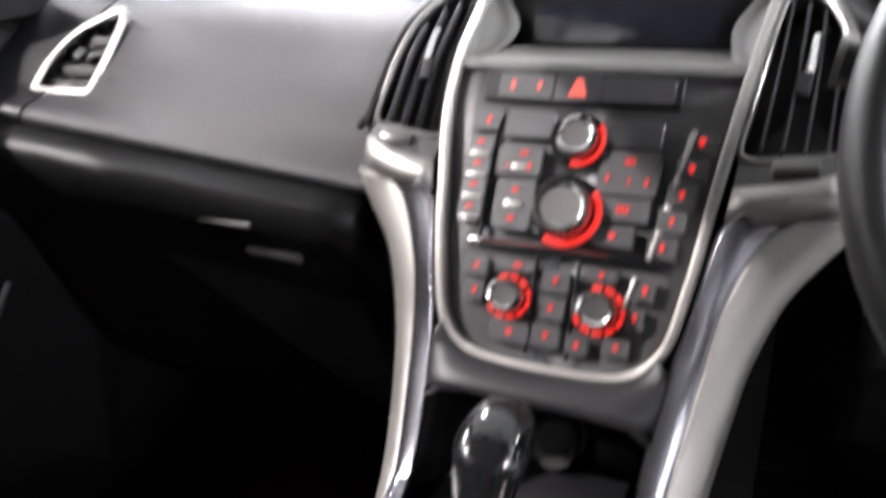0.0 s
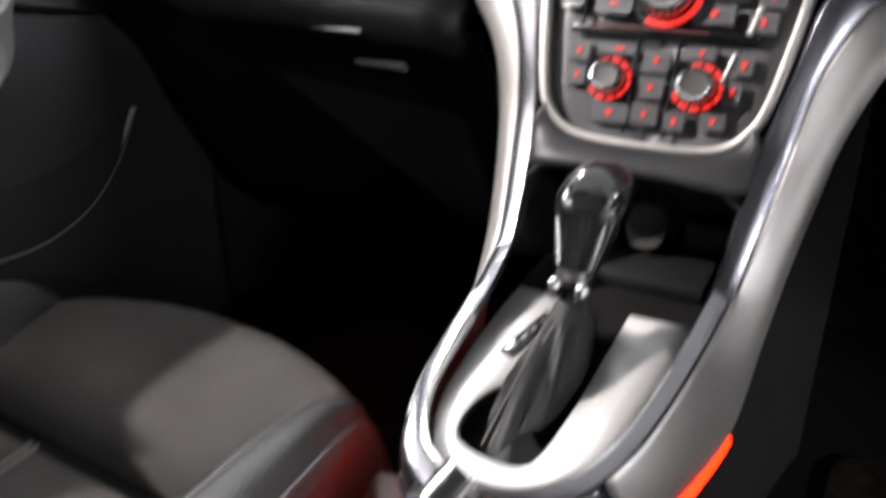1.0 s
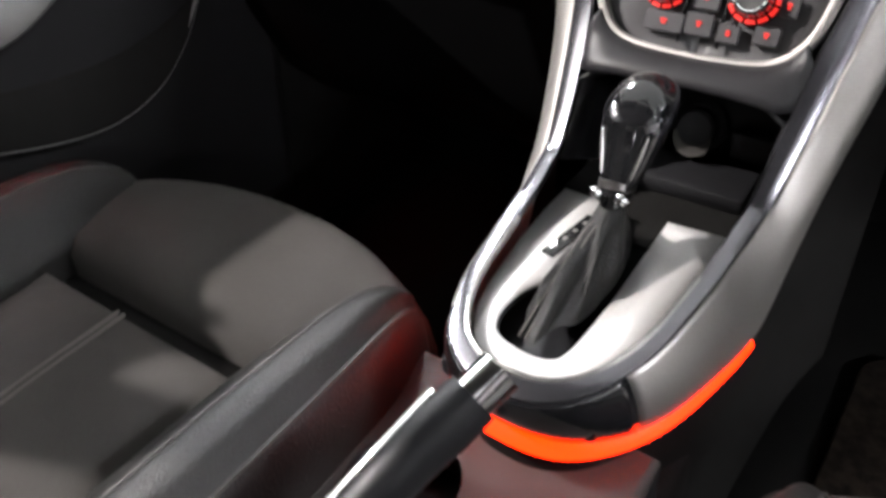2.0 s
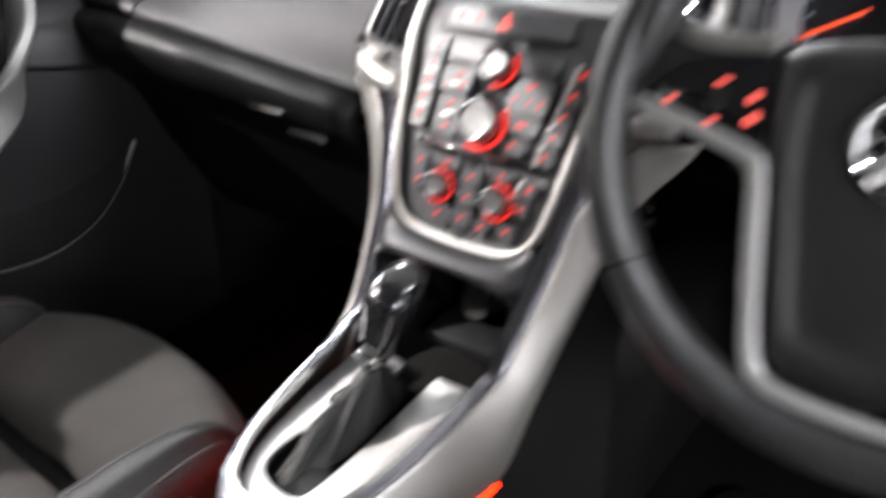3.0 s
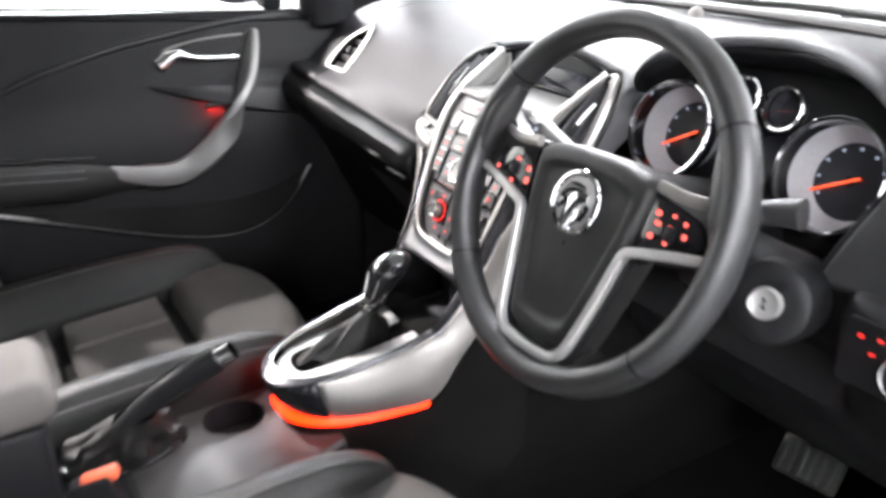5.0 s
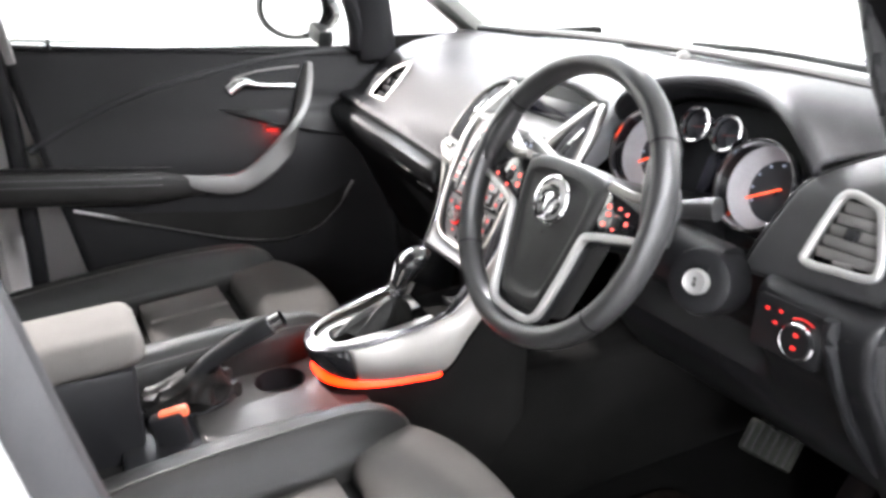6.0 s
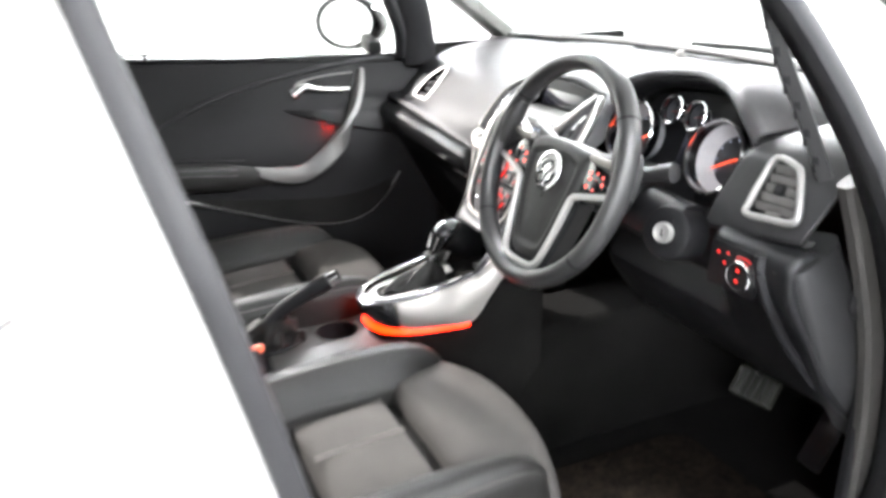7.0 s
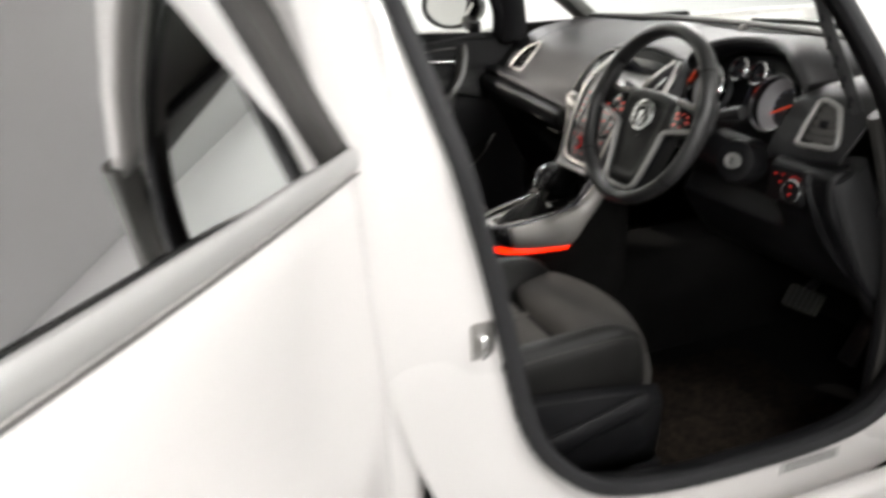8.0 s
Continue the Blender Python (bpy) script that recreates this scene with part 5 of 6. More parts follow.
def seat(cx, sgn, name_label, lever_side, dz=0.0):
    """sgn: +1 when the seat's outer side is at +x."""
    t = thing("front_seat", (cx, -0.35, 0.28), name_label, "car seat", "front seats")

    def X(u):
        return cx + u

    def dome(x0, x1, y0, y1, z, crown, n=9, k=9, front_drop=0.0, rear_drop=0.0):
        rows = []
        for i in range(n):
            f = i / (n - 1)
            row = []
            for j in range(k):
                g = j / (k - 1)
                e = (1 - abs(2 * f - 1) ** 4) * (1 - abs(2 * g - 1) ** 4)
                row.append((X(x0 + (x1 - x0) * g), y0 + (y1 - y0) * f, z + crown * e - rear_drop * (1 - f) - front_drop * f ** 3))
            rows.append(row)
        return rows

    def cushion(name, rows, material, depth, label=""):
        n, k = len(rows), len(rows[0])
        under = [[Vector(p) - Vector((0, 0, depth)) for p in r] for r in rows]
        bm = skin(rows)
        loop = [rows[0][j] for j in range(k)] + [rows[i][-1] for i in range(1, n)] + [rows[-1][j] for j in range(k - 2, -1, -1)] + [rows[i][0] for i in range(n - 2, 0, -1)]
        low = [under[0][j] for j in range(k)] + [under[i][-1] for i in range(1, n)] + [under[-1][j] for j in range(k - 2, -1, -1)] + [under[i][0] for i in range(n - 2, 0, -1)]
        join(bm, skin([loop, low], wrap_u=True))
        bmesh.ops.remove_doubles(bm, verts=bm.verts, dist=0.0002)
        return part(name, bm, material, t, label, 60)

    # thigh support: rounded front edge
    rows = []
    for i in range(12):
        f = i / 11
        row = []
        for j in range(13):
            g = j / 12
            u = (0.120 + 0.050 * min(1, f * 1.3)) * (2 * g - 1)
            bow = 0.046 * (1 - (2 * g - 1) ** 2)
            y = -0.215 + (0.135 + bow) * f
            z = 0.602 + dz + 0.012 * (1 - (2 * g - 1) ** 4) * min(1, f * 6) - 0.075 * max(0, f - 0.72) ** 2 / 0.0784 - (0.012 if f == 0 else 0)
            row.append((X(u), y, z))
        rows.append(row)
    cushion("thigh_panel", rows, FABRIC, 0.10, "charcoal cloth thigh panel")
    cushion("seat_panel", dome(-0.118, 0.118, -0.385, -0.240, 0.588 + dz, 0.016, rear_drop=0.012), FABRIC, 0.10, "charcoal cloth seat panel")
    cushion("rear_panel", dome(-0.118, 0.118, -0.62, -0.408, 0.576 + dz, 0.014, rear_drop=0.030), FABRIC, 0.10, "charcoal cloth rear seat panel")
    # near-black strips fill the cushion gaps so the creases look shaded
    part("groove_strip", box(pose(cx, -0.397, 0.540 + dz), 0.24, 0.03, 0.03, 0.004), CARPET, t, "black leather strip set in to darken the cushion gap")
    part("groove_strip", box(pose(cx, -0.228, 0.555 + dz), 0.25, 0.03, 0.03, 0.004), CARPET, t, "black leather strip set in to darken the cushion gap")
    for du in (-0.0035, 0.0035):
        part("panel_seam", sweep(spline([(X(du), y, 0.6035 + dz - 0.012 * (1 - (y + 0.385) / 0.145)) for y in (-0.380, -0.34, -0.29, -0.246)], 12), 0.003, 0.003, seg=6), CLOTH, t, "stitched centre seam")
    for s in (-1, 1):
        prof = []
        for i in range(19):
            a = max(0.0, (i - 9) / 9) * math.pi / 2
            y = -0.60 + 0.385 * min(1, i / 9) + 0.110 * math.sin(a)
            f = (y + 0.60) / 0.495
            top = 0.596 + dz + 0.046 * math.sin(math.pi * (0.10 + 0.52 * f))
            inn, ridge, outr = 0.117 + 0.032 * max(0, f - 0.72) / 0.28, 0.166, 0.212 - 0.016 * max(0, f - 0.5) ** 2 / 0.25
            end = 1 - math.cos(a)
            outr -= 0.020 * end
            ridge -= 0.004 * end
            top -= 0.062 * end ** 1.3
            prof.append(spline([(X(s * inn), y, 0.50), (X(s * inn), y, top - 0.052), (X(s * (inn + 0.010)), y, top - 0.036), (X(s * (ridge * 0.6 + inn * 0.4)), y, top - 0.012), (X(s * ridge), y, top), (X(s * (ridge * 0.5 + outr * 0.5)), y, top + 0.002), (X(s * (outr - 0.010)), y, top - 0.008), (X(s * outr), y, top - 0.026), (X(s * (outr + 0.003)), y, top - 0.08), (X(s * (outr - 0.008)), y, 0.45)], 28))
        part("side_bolster", skin(prof, cap=True), LEATHER, t, "black leather side bolster", 70)
        for row in (12, 19):
            part("piping", sweep(spline([p[row] for p in prof[:16]], 24), 0.003, 0.003, seg=6), TUNNEL, t, "raised leather seam")
    part("base", box(pose(cx, -0.36, 0.42), 0.42, 0.46, 0.12, 0.02), BLACK, t, "black seat base")
    for s in (-1, 1):
        part("runner", box(pose(cx + s * 0.17, -0.33, 0.30), 0.04, 0.55, 0.05, 0.008), BLACK, t)
        part("riser", box(pose(cx + s * 0.17, -0.33, 0.345), 0.03, 0.40, 0.06, 0.006), BLACK, t)
    if lever_side:
        sx = cx + sgn * 0.222
        val = [[(sx + sgn * d, y, z) for d, z in ((0.0, 0.575 - 0.10 * (y + 0.62) ** 2 * 2), (0.014, 0.566 - 0.10 * (y + 0.62) ** 2 * 2), (0.020, 0.50), (0.016, 0.43), (0.004, 0.37))] for y in (-0.62, -0.5, -0.38, -0.26, -0.16, -0.11)]
        solid(part("side_valance", skin(val), BLACK, t, "dark plastic side cover"), 0.006, 0)
        part("height_lever", sweep(spline([(sx + sgn * 0.024, -0.36, 0.465), (sx + sgn * 0.030, -0.28, 0.485), (sx + sgn * 0.030, -0.15, 0.515)], 10), 0.018, 0.040, seg=10), BLACK, t, "black height lever")
        part("recline_wheel", lathe(pose(sx + sgn * 0.018, -0.50, 0.48, 0, sgn * 90), [(0.035, 0), (0.035, 0.014), (0.028, 0.020), (0.0005, 0.02)], 28), BLACK, t)
    # backrest leaning back
    def back_pt(u, h, d):
        return (X(u), -0.67 - 0.42 * h + d * -0.92, 0.58 + 0.91 * h - d * 0.38)

    for nm, u0, u1, m_, bulge in (("backrest_panel", -0.14, 0.14, FABRIC, 0.0), ("backrest_bolster", 0.135, 0.235, LEATHER, 0.035), ("backrest_bolster", -0.235, -0.135, LEATHER, 0.035)):
        rows = []
        for i in range(10):
            h = 0.58 * i / 9
            nar = 1 - 0.25 * max(0, (h - 0.35) / 0.25) ** 2
            rows.append([back_pt(u * nar, h, d) for u, d in ((u0, 0.09), (u0, 0.01 - bulge * 0.6), ((u0 * 3 + u1) / 4, -bulge - 0.006), ((u0 + u1) / 2, -bulge - 0.009), ((u0 + u1 * 3) / 4, -bulge - 0.006), (u1, 0.01 - bulge * 0.6), (u1, 0.09))])
        part(nm, skin(rows, wrap_u=True, cap=True), m_, t, "", 60)
    hr = [Vector(back_pt(u, 0.72, 0.045)) for u in (-0.13, -0.06, 0.06, 0.13)]
    part("headrest", sweep(spline(hr, 10), 0.09, 0.17, seg=14, power=3), LEATHER, t, "black leather headrest")
    for s in (-1, 1):
        part("headrest_post", sweep([back_pt(s * 0.06, 0.55, 0.05), back_pt(s * 0.06, 0.68, 0.05)], 0.012, 0.012, seg=8), CHROME, t)
    return t


seat(-0.300, -1, "dark leather and charcoal cloth passenger seat beside the console", False, 0.004)
seat(0.335, 1, "dark leather and charcoal cloth driver's seat behind the wheel", True, -0.012)

# ---- passenger door (closed) ----
pdoor = thing("passenger_door", (-0.68, -0.2, 0.6), "closed front door with black trim, silver pull and red lamp", "car door")


def door_pt(y, z, out=0.0):
    """Inner face of the passenger door; out is towards the cabin."""
    x = -0.655 - 0.02 * max(0, (0.8 - z) / 0.4) + 0.014 * math.exp(-((z - 0.775) / 0.07) ** 2) - 0.034 * max(0, z - 0.87) / 0.15
    return Vector((x + out, y, z))


ys = [-0.535 + 0.795 * i / 40 for i in range(41)]
zs = [0.36 + (1.02 - 0.36) * j / 40 for j in range(41)]
solid(part("door_card", skin([[door_pt(y + (0.26 - y) / 0.795 * (0.535 - 0.45 - 0.2 * (z - 0.56)), z - (0.02 * (y + 0.5) / 0.6 if z > 0.9 else 0)) for z in zs] for y in ys]), DOORCARD, pdoor, "black padded door card"), 0.03, 0)
part("outer_skin", skin([[(-side_x(0, z), y, z) for z in (0.34, 0.5, 0.7, 0.9, 1.0)] for y in (-0.6, -0.2, 0.2)]), PAINT, pdoor, "white outer door skin")
sill_l = [door_pt(y, 1.022 - 0.04 * (y + 0.5) / 0.65, -0.012) for y in (-0.58, -0.4, -0.2, 0.0, 0.16)]
part("sill_cap", sweep(spline(sill_l, 16), 0.06, 0.024), ROLL, pdoor)
part("sill_trim", sweep([p + Vector((-0.022, 0, 0.014)) for p in spline(sill_l, 16)], 0.03, 0.012), PAINT, pdoor)
part("lock_pin", lathe(pose(-0.672, -0.455, 1.02), [(0.004, 0), (0.004, 0.016), (0.002, 0.02), (0.0003, 0.02)], 10), BLACK, pdoor)
pull = spline([door_pt(0.045, 0.965, 0.012), door_pt(0.030, 0.925, 0.034), door_pt(0.0, 0.862, 0.046), door_pt(-0.05, 0.79, 0.044), door_pt(-0.12, 0.735, 0.03), door_pt(-0.19, 0.735, 0.022), door_pt(-0.265, 0.757, 0.010)], 36)
part("pull_handle", sweep(pull, 0.018, 0.040, up=(0, 0.5, 1), seg=14, power=4, taper=lambda f: 0.85 + 0.28 * math.sin(math.pi * f) - 0.45 * max(0, f - 0.8) / 0.2), HANDLE, pdoor, "curved satin silver pull handle")
rtop = [(-0.158 + 0.188 * k / 11, 0.916 + 0.054 * math.sin(math.pi / 2 * k / 11)) for k in range(12)]
rec = skin([[door_pt(y, 0.911 - 0.004 * k / 11 + (z - 0.911 + 0.004 * k / 11) * f, 0.004) for k, (y, z) in enumerate(rtop)] for f in (0, 0.33, 0.66, 1)])
part("handle_recess", rec, GLOSS, pdoor, "dark handle recess")
rl = spline([door_pt(-0.165, 0.914, 0.008), door_pt(-0.11, 0.942, 0.010), door_pt(-0.04, 0.962, 0.010), door_pt(0.04, 0.974, 0.008)], 14)
part("recess_rim", sweep(rl, 0.013, 0.010), ROLL, pdoor)
part("recess_edge", sweep(spline([door_pt(-0.144, 0.914, 0.012), door_pt(-0.126, 0.936, 0.014), door_pt(-0.108, 0.950, 0.015), (door_pt(-0.039, 0.961, 0.015)), door_pt(0.028, 0.964, 0.014)], 20), 0.004, 0.005, seg=8), SMOKE, pdoor, "thin satin edge of the recess")
part("recess_rim", sweep(spline([door_pt(-0.16, 0.915, 0.008), door_pt(-0.06, 0.908, 0.010), door_pt(0.03, 0.905, 0.008)], 12), 0.008, 0.006), TRIM, pdoor)
part("release_handle", sweep(spline([door_pt(-0.128, 0.922, 0.012), door_pt(-0.100, 0.940, 0.026), door_pt(-0.068, 0.932, 0.028), door_pt(0.012, 0.925, 0.018)], 16), 0.019, 0.021, seg=12, taper=lambda f: 1.45 - 1.0 * min(1, 1.5 * f)), CHROME, pdoor, "chrome door release lever")
part("ambient_lamp", box(pose(door_pt(0, 0.845).x + 0.015, -0.045, 0.8470, 0, 0, 0), 0.010, 0.020, 0.003, 0.001), LAMPRED, pdoor, "small red ambient lamp")
# added blockers: keep red spill off the glovebox and hide the lamp
part("lamp_shield", box(pose(door_pt(0, 0.845).x + 0.014, -0.030, 0.8425), 0.022, 0.004, 0.014, 0.001), BLACK, pdoor)
part("lamp_shield", box(pose(door_pt(0, 0.845).x + 0.0235, -0.045, 0.8465), 0.004, 0.040, 0.010, 0.001), BLACK, pdoor)
up1 = spline([door_pt(-0.52, 0.835, 0.004), door_pt(-0.46, 0.868, 0.006), door_pt(-0.36, 0.912, 0.008), door_pt(-0.25, 0.944, 0.008), door_pt(-0.14, 0.966, 0.008), door_pt(0.0, 0.986, 0.008), door_pt(0.14, 0.995, 0.004)], 30)
part("swage_line", sweep(up1, 0.022, 0.016, seg=10), TRIM, pdoor, "raised swage line")
up2 = spline([door_pt(-0.49, 0.79, 0.004), door_pt(-0.47, 0.845, 0.004), door_pt(-0.38, 0.892, 0.006), door_pt(-0.25, 0.928, 0.006)], 20)
part("swage_line", sweep(up2, 0.010, 0.009, seg=8), BLACK, pdoor)
wtop = spline([door_pt(-0.212, 0.908, 0.003), door_pt(-0.10, 0.902, 0.012), door_pt(0.01, 0.903, 0.016), door_pt(0.13, 0.893, 0.014), door_pt(0.25, 0.872, 0.006)], 24)
wlow = spline([door_pt(-0.212, 0.904, 0.004), door_pt(-0.12, 0.876, 0.024), door_pt(-0.03, 0.848, 0.030), door_pt(0.08, 0.822, 0.028), door_pt(0.24, 0.79, 0.010)], 24)
wedge = [[a.lerp(b, f) + Vector((-0.006 * math.sin(math.pi * f), 0, 0)) for a, b in zip(wtop, wlow)] for f in (0, 0.2, 0.4, 0.6, 0.8, 1.0)] + [[b + Vector((-0.006, 0, -0.005)) for b in wlow], [b + Vector((-0.03, 0, -0.004)) for b in wlow]]
part("handle_moulding", skin(wedge), DEEP, pdoor, "black wedge moulding below the handle")
armr = [door_pt(y, 0.763 - 0.105 * (y + 0.5) - 0.25 * max(0, y + 0.27) ** 2, 0.006) for y in [-0.62 + 0.42 * i / 19 for i in range(20)]]
part("arm_rest", sweep(armr, 0.050, 0.074, seg=22, power=3, taper=lambda f: 1.0 - 0.45 * max(0.0, f - 0.75) / 0.25), LEATHER, pdoor, "black padded arm rest")
part("arm_rest_groove", sweep([p + Vector((0.012, 0, 0.040)) for p in armr[:17]], 0.010, 0.006, seg=8), DEEP, pdoor, "dark groove over the arm rest")
for dz in (0.006, 0.020):
    part("arm_rest_seam", sweep([p + Vector((0.0245 - 0.15 * (dz - 0.006), 0, dz)) for p in armr[:16]], 0.003, 0.0035, seg=6), ENDSKIN, pdoor, "raised stitched seam")
pk = spline([door_pt(-0.46, 0.712, 0.022), door_pt(-0.30, 0.655, 0.026), door_pt(-0.15, 0.605, 0.030), door_pt(-0.04, 0.586, 0.032), door_pt(0.04, 0.602, 0.030), door_pt(0.095, 0.645, 0.028), door_pt(0.135, 0.70, 0.02)], 40)
part("pocket_trim", sweep(pk, 0.0055, 0.0065, seg=8), FRAME, pdoor, "slim bright pocket trim line")
pocket = [[p + Vector((0.004 - 0.0 * f, 0, -0.0)) + Vector((-0.012 * f, 0, (0.70 - p.z) * f * 0.6)) for p in pk] for f in (0, 0.5, 1)]
part("pocket", skin(pocket), CARPET, pdoor, "black door pocket")
pw = part("side_window", skin([[(-0.672 + 0.42 * -1 * (1.02 - z) * 1.0, y, z) for z in (1.0, 1.1, 1.2, 1.3, 1.38)] for y in (-0.56, -0.3, 0.0, 0.17)]), PANE, pdoor, "clear side window")
pw.visible_shadow = False
part("window_frame", sweep(spline([(-0.665, 0.165, 1.0), (-0.63, 0.14, 1.10), (-0.595, 0.05, 1.24), (-0.555, -0.10, 1.345), (-0.545, -0.3, 1.375), (-0.545, -0.56, 1.37)], 24), 0.035, 0.045), BLACK, pdoor, "black window frame")
part("window_frame", sweep(spline([(-0.665, -0.525, 1.0), (-0.625, -0.548, 1.18), (-0.56, -0.59, 1.37)], 10), 0.022, 0.022, up=(0, 1, 0)), GREY, pdoor)
MM = pose(-0.800, 0.062, 1.074, 84, 0, 33)
mir = part("door_mirror", lathe(MM @ Matrix.Diagonal((0.108, 0.070, 1, 1)), [(0.84, 0.004), (1.0, 0.0), (1.02, -0.02), (0.9, -0.06), (0.5, -0.085), (0.02, -0.09)], 40, cap=False), GLOSS, pdoor, "door mirror in a dark housing")
part("mirror_glass", lathe(MM @ Matrix.Diagonal((0.108, 0.070, 1, 1)), [(0.86, -0.001), (0.6, 0.0), (0.0005, 0.0)], 40, cap=False), MIRROR, mir, "mirror glass reflecting the white bay")
part("mirror_foot", box(pose(-0.728, 0.105, 1.022, 0, 16), 0.075, 0.045, 0.045, 0.016), BLACK, mir, "black mirror foot")

# ---- rear door, open ----
rdoor = thing("rear_door", (0.70, -0.66, 0.6), "white rear door standing open with dark tinted window", "car door")


def rd(u, z, d=0.0):
    """u: along the open door from its hinge; z: height; d: out of its outer face."""
    ux, uy = math.sin(radians(58)), -math.cos(radians(58))
    nx, ny = math.cos(radians(58)), math.sin(radians(58))
    bow = 0.02 - 0.05 * max(0.0, (0.55 - z) / 0.35) ** 2 - (0.42 * (z - 1.02) if z > 1.02 else 0) - 0.02 * max(0.0, z - 0.75) / 0.27
    return Vector((0.705 + ux * u + nx * (bow + d), -0.655 + uy * u + ny * (bow + d), z))


hole = spline([(0.045, 1.045, 0), (0.30, 1.058, 0), (0.62, 1.078, 0), (0.80, 1.10, 0), (0.84, 1.15, 0), (0.76, 1.27, 0), (0.60, 1.345, 0), (0.35, 1.375, 0), (0.12, 1.375, 0), (0.075, 1.33, 0), (0.058, 1.20, 0)], 88, closed=True)
outl = []
for p in hole:
    d = (p - Vector((0.42, 1.2, 0))).normalized()
    outl.append(p + d * (0.012 if d.y < -0.2 else 0.04))
frame_rows = [[rd(a.lerp(b, f).x, a.lerp(b, f).y) for a, b in zip(hole, outl)] for f in (0, 0.5, 1)]
solid(part("window_surround", skin(frame_rows, wrap_u=True), TRIM, rdoor, "black window surround"), 0.03, -1)
band = [[rd(u0 + (u1 - u0) * f, z, 0.004) for u0, u1, z in ((-0.030, 0.058, 1.036), (-0.022, 0.064, 1.10), (-0.012, 0.070, 1.18), (0.0, 0.078, 1.26), (0.014, 0.092, 1.34), (0.024, 0.11, 1.395))] for f in (0, 0.33, 0.66, 1)]
solid(part("front_applique", skin(band), TUNNEL, rdoor, "grey satin panel ahead of the window"), 0.02, -1)
gl_rows = [[rd(Vector((0.42, 1.2, 0)).lerp(p, f).x, Vector((0.42, 1.2, 0)).lerp(p, f).y, -0.006) for p in hole] for f in (0.02, 0.2, 0.4, 0.6, 0.8, 1.0)]
part("window_pane", skin(gl_rows, wrap_u=True), PRIVACY, rdoor, "dark tinted window pane")
lowrows = []
for j in range(13):
    z = 0.34 + (1.02 - 0.34) * j / 12
    front = -0.02 + 0.0 * z
    rear = 0.88 - 0.20 * max(0, (0.75 - z) / 0.4)
    lowrows.append([rd(front + (rear - front) * i / 20, z + (0.010 + 0.055 * (i / 20)) * (j / 12) , -0.006 * (1 - min(1, i * 1.0))) for i in range(21)])
solid(part("door_skin", skin(lowrows), PAINT, rdoor, "white painted door skin"), 0.045, -1)
part("waist_strip", sweep(spline([rd(0.0, 1.032, 0.002), rd(0.3, 1.046, 0.003), rd(0.62, 1.066, 0.003), rd(0.86, 1.088, 0.002)], 20), 0.014, 0.028), PLATE, rdoor, "pale satin waist strip")
part("waist_crease", sweep(spline([rd(0.0, 1.016, 0.0), rd(0.3, 1.030, 0.0), rd(0.62, 1.050, 0.0), rd(0.84, 1.069, 0.0)], 20), 0.003, 0.004), GREY, rdoor, "thin shadow groove below the waist strip")

# ---- driver's door, open ----
ddoor = thing("driver_door", (0.78, 0.3, 0.6), "white driver's door standing wide open with black trim", "car door")


def dd(u, z, d=0.0):
    a = radians(80)
    ux, uy = math.sin(a), -math.cos(a)
    nx, ny = -math.cos(a), -math.sin(a)
    return Vector((0.80 + ux * u + nx * d, 0.50 + uy * u + ny * d, z))


solid(part("door_skin", skin([[dd(u, z, -0.03) for z in (0.36, 0.5, 0.7, 0.9, 1.02)] for u in (0, 0.3, 0.6, 0.9, 1.05)]), PAINT, ddoor, "white outer door skin"), 0.03, -1)
solid(part("door_card", skin([[dd(u, z, 0.02 + 0.03 * math.exp(-((z - 0.78) / 0.07) ** 2)) for z in [0.38 + 0.04 * j for j in range(17)]] for u in [0.03 + 0.1 * i for i in range(11)]]), TRIM, ddoor, "black door card"), 0.03, -1)
part("window_frame", sweep(spline([dd(0.05, 1.02), dd(0.16, 1.15), dd(0.34, 1.30), dd(0.55, 1.375), dd(0.80, 1.385), dd(0.98, 1.36), dd(1.02, 1.2), dd(1.04, 1.02)], 40), 0.03, 0.05, up=(0, 0, 1)), BLACK, ddoor, "black window frame")
dp = part("side_window", skin([[dd(u, z, -0.01) for z in (1.02, 1.2, 1.36)] for u in (0.3, 0.6, 1.0)]), PANE, ddoor)
dp.visible_shadow = False

# ---- footwell ----
ped = thing("brake_pedal", (0.343, 0.46, 0.47), "worn rubber-faced brake pedal hanging in the footwell", "pedal")
part("pad", box(pose(0.343, 0.440, 0.484, 52, 0, 10), 0.088, 0.056, 0.016, 0.007, 3), mat("worn_pedal_rubber", (0.017, 0.018, 0.015), 0.7, vary=0.5, scale=120, bump=0.6, bump_scale=300, spec=0.2), ped, "ribbed rubber pad")
part("arm", sweep(spline([(0.338, 0.452, 0.50), (0.338, 0.54, 0.58), (0.34, 0.56, 0.72)], 8), 0.012, 0.03), BLACK, ped)
ped2 = thing("accelerator_pedal", (0.455, 0.48, 0.4), "black accelerator pedal in the footwell", "pedal")
part("pad", box(pose(0.455, 0.50, 0.43, 62, 0, -5), 0.05, 0.13, 0.012, 0.005), BLACK, ped2)
part("arm", sweep(spline([(0.457, 0.52, 0.47), (0.47, 0.57, 0.55), (0.475, 0.60, 0.66)], 8), 0.012, 0.02), BLACK, ped2)
fm = thing("floor_mat", (0.38, 0.15, 0.28), "dark carpet floor mat with dusty wear", "floor mat")
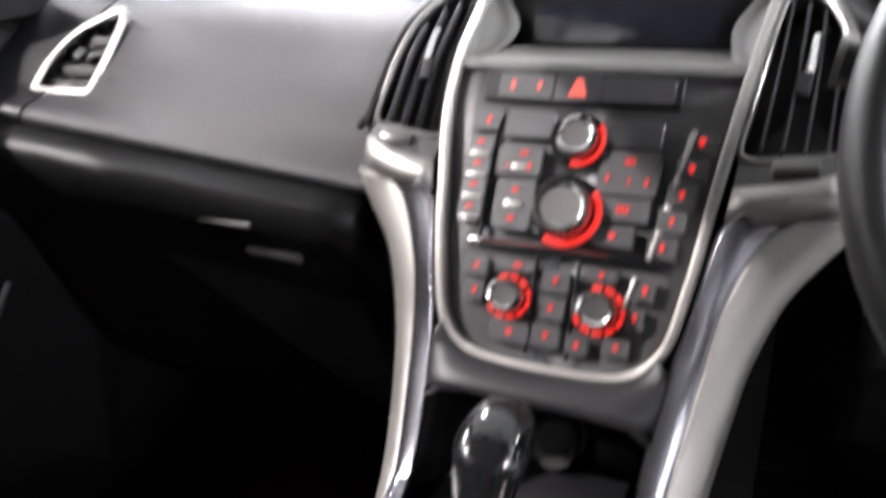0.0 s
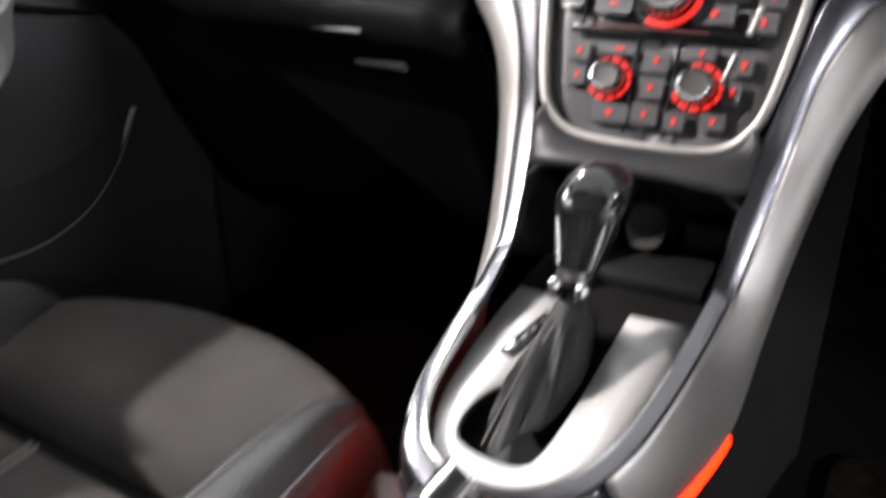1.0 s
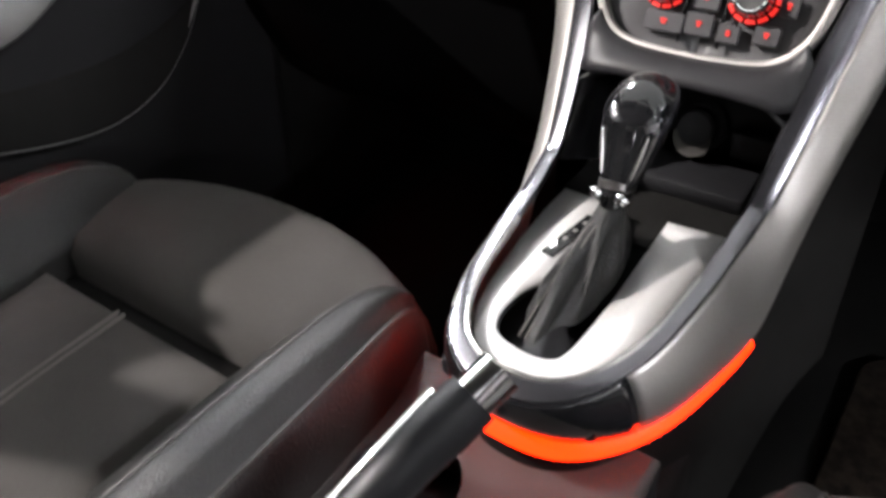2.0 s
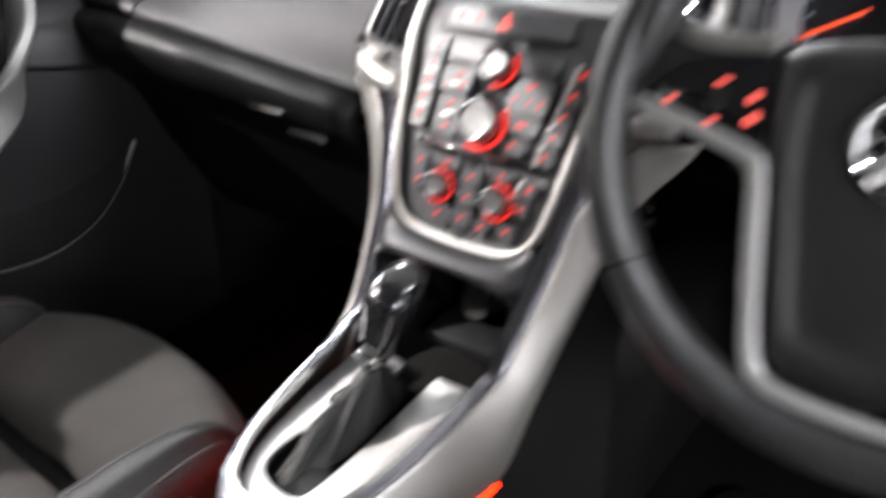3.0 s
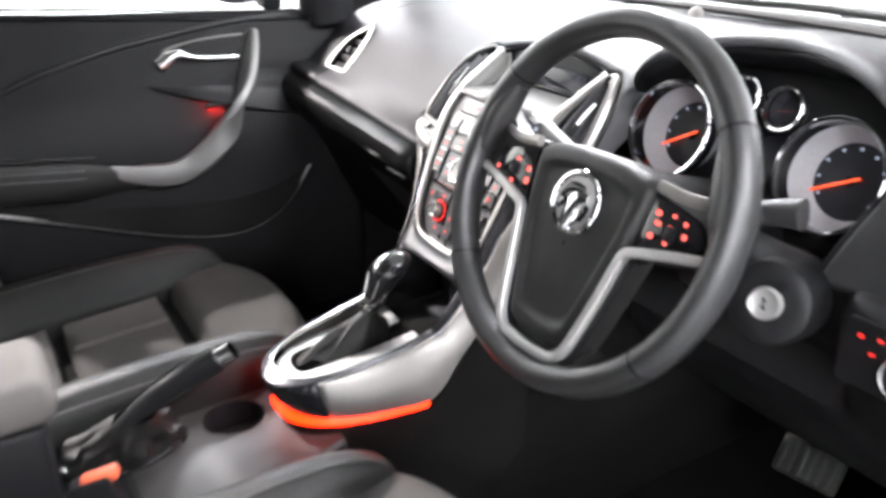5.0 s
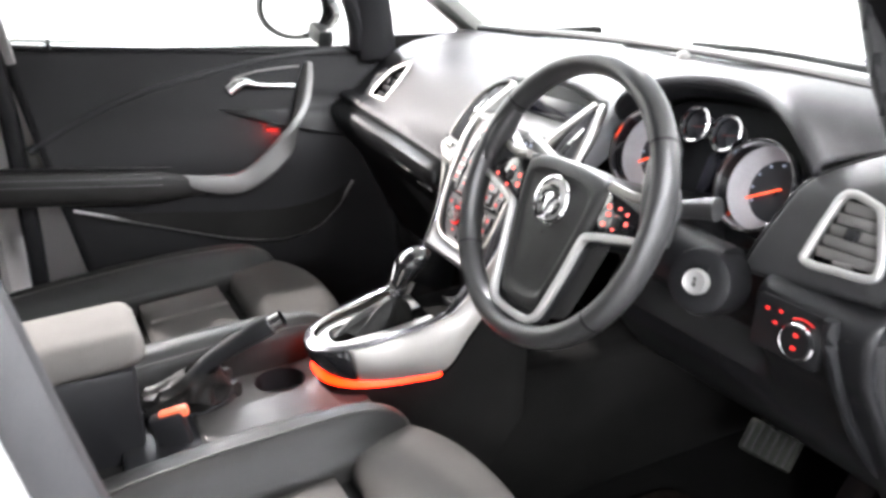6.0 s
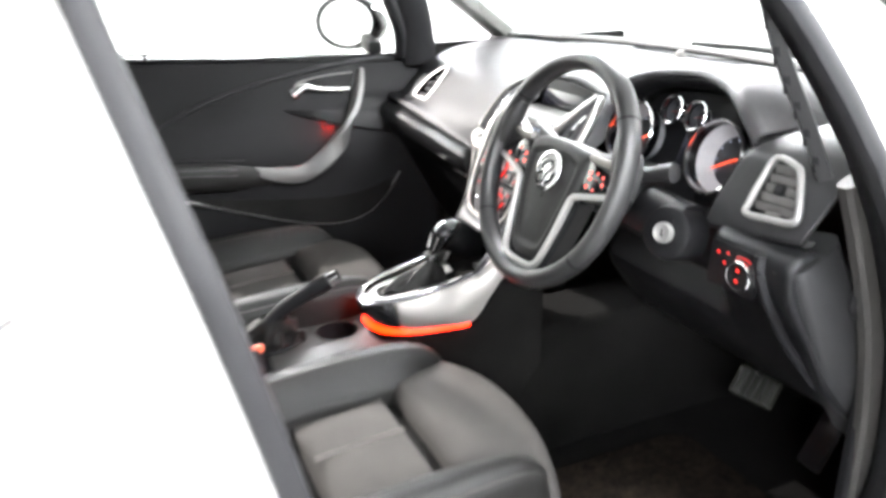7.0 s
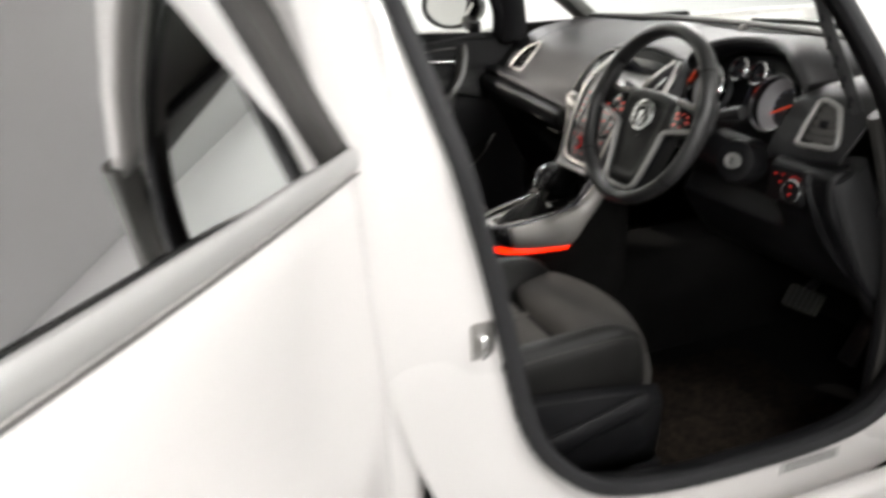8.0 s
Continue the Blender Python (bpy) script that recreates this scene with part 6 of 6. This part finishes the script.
part("mat", prism(pose(0.38, 0.17, 0.272), rounded(0.44, 0.55, 0.05), 0.012, 0.004), mat("mat_pile", (0.006, 0.0055, 0.005), 0.95, vary=0.6, scale=110, bump=1.0, bump_scale=90, fleck=(0.030, 0.023, 0.018), spec=0.05), fm)
for k in range(6):
    part("rib", box(pose(0.343, 0.440, 0.484, 52, 0, 10) @ pose(-0.033 + 0.0132 * k, 0, 0.0085), 0.004, 0.046, 0.003, 0.001), RUBBER, ped)
cap = thing("fuse_cover", (0.61, 0.25, 0.75), "rounded dark cover closing the dashboard end", "trim panel")
part("cover", sweep(spline([(0.612, 0.185, 0.884), (0.618, 0.215, 0.82), (0.618, 0.275, 0.72), (0.610, 0.36, 0.61)], 16), 0.060, 0.092, up=(0, -0.85, 0.5), seg=18, power=3.2), ENDSKIN, cap)
part("rim", sweep(spline([(0.600, 0.128, 0.886), (0.604, 0.132, 0.845), (0.606, 0.182, 0.760), (0.606, 0.250, 0.680), (0.606, 0.33, 0.615)], 20), 0.014, 0.014, seg=10), TRIM, cap, "rounded dark rim")
bl = part("release_lever", lathe(pose(0.648, 0.262, 0.818, 0, 90), [(0.026, -0.01), (0.026, 0.003), (0.020, 0.006), (0.014, 0.003), (0.0005, 0.003)], 24), BLACK, cap, "round black release lever")
part("lever_tip", box(pose(0.655, 0.254, 0.826, 20), 0.006, 0.020, 0.008, 0.002), PLATE, bl, "pale lever tip")
part("lever_tip", box(pose(0.655, 0.262, 0.803, 15), 0.006, 0.022, 0.009, 0.002), PLATE, bl, "pale lever tip")
kick = thing("kick_panel", (0.64, 0.35, 0.6), "dark kick panel under the dashboard end", "trim panel")
part("panel", box(pose(0.655, 0.48, 0.62), 0.03, 0.40, 0.58, 0.012), TRIM, kick)
part("seal_strip", sweep(spline([(0.652, 0.200, 0.985), (0.655, 0.235, 0.90), (0.658, 0.275, 0.78), (0.660, 0.300, 0.62), (0.660, 0.300, 0.40)], 20), 0.024, 0.040, up=(0, 1, 0), seg=10, power=3), TUNNEL, kick, "grey trim strip along the door opening")
part("fixing_clip", lathe(pose(0.638, 0.36, 0.56, 0, -90), [(0.008, 0), (0.008, 0.003), (0.004, 0.005), (0.0004, 0.005)], 16), GREY, kick)
pk2 = thing("passenger_floor_mat", (-0.38, 0.15, 0.28), "dark carpet floor mat on the passenger side", "floor mat")
part("mat", prism(pose(-0.38, 0.17, 0.272), rounded(0.44, 0.55, 0.05), 0.012, 0.004), CARPET, pk2)
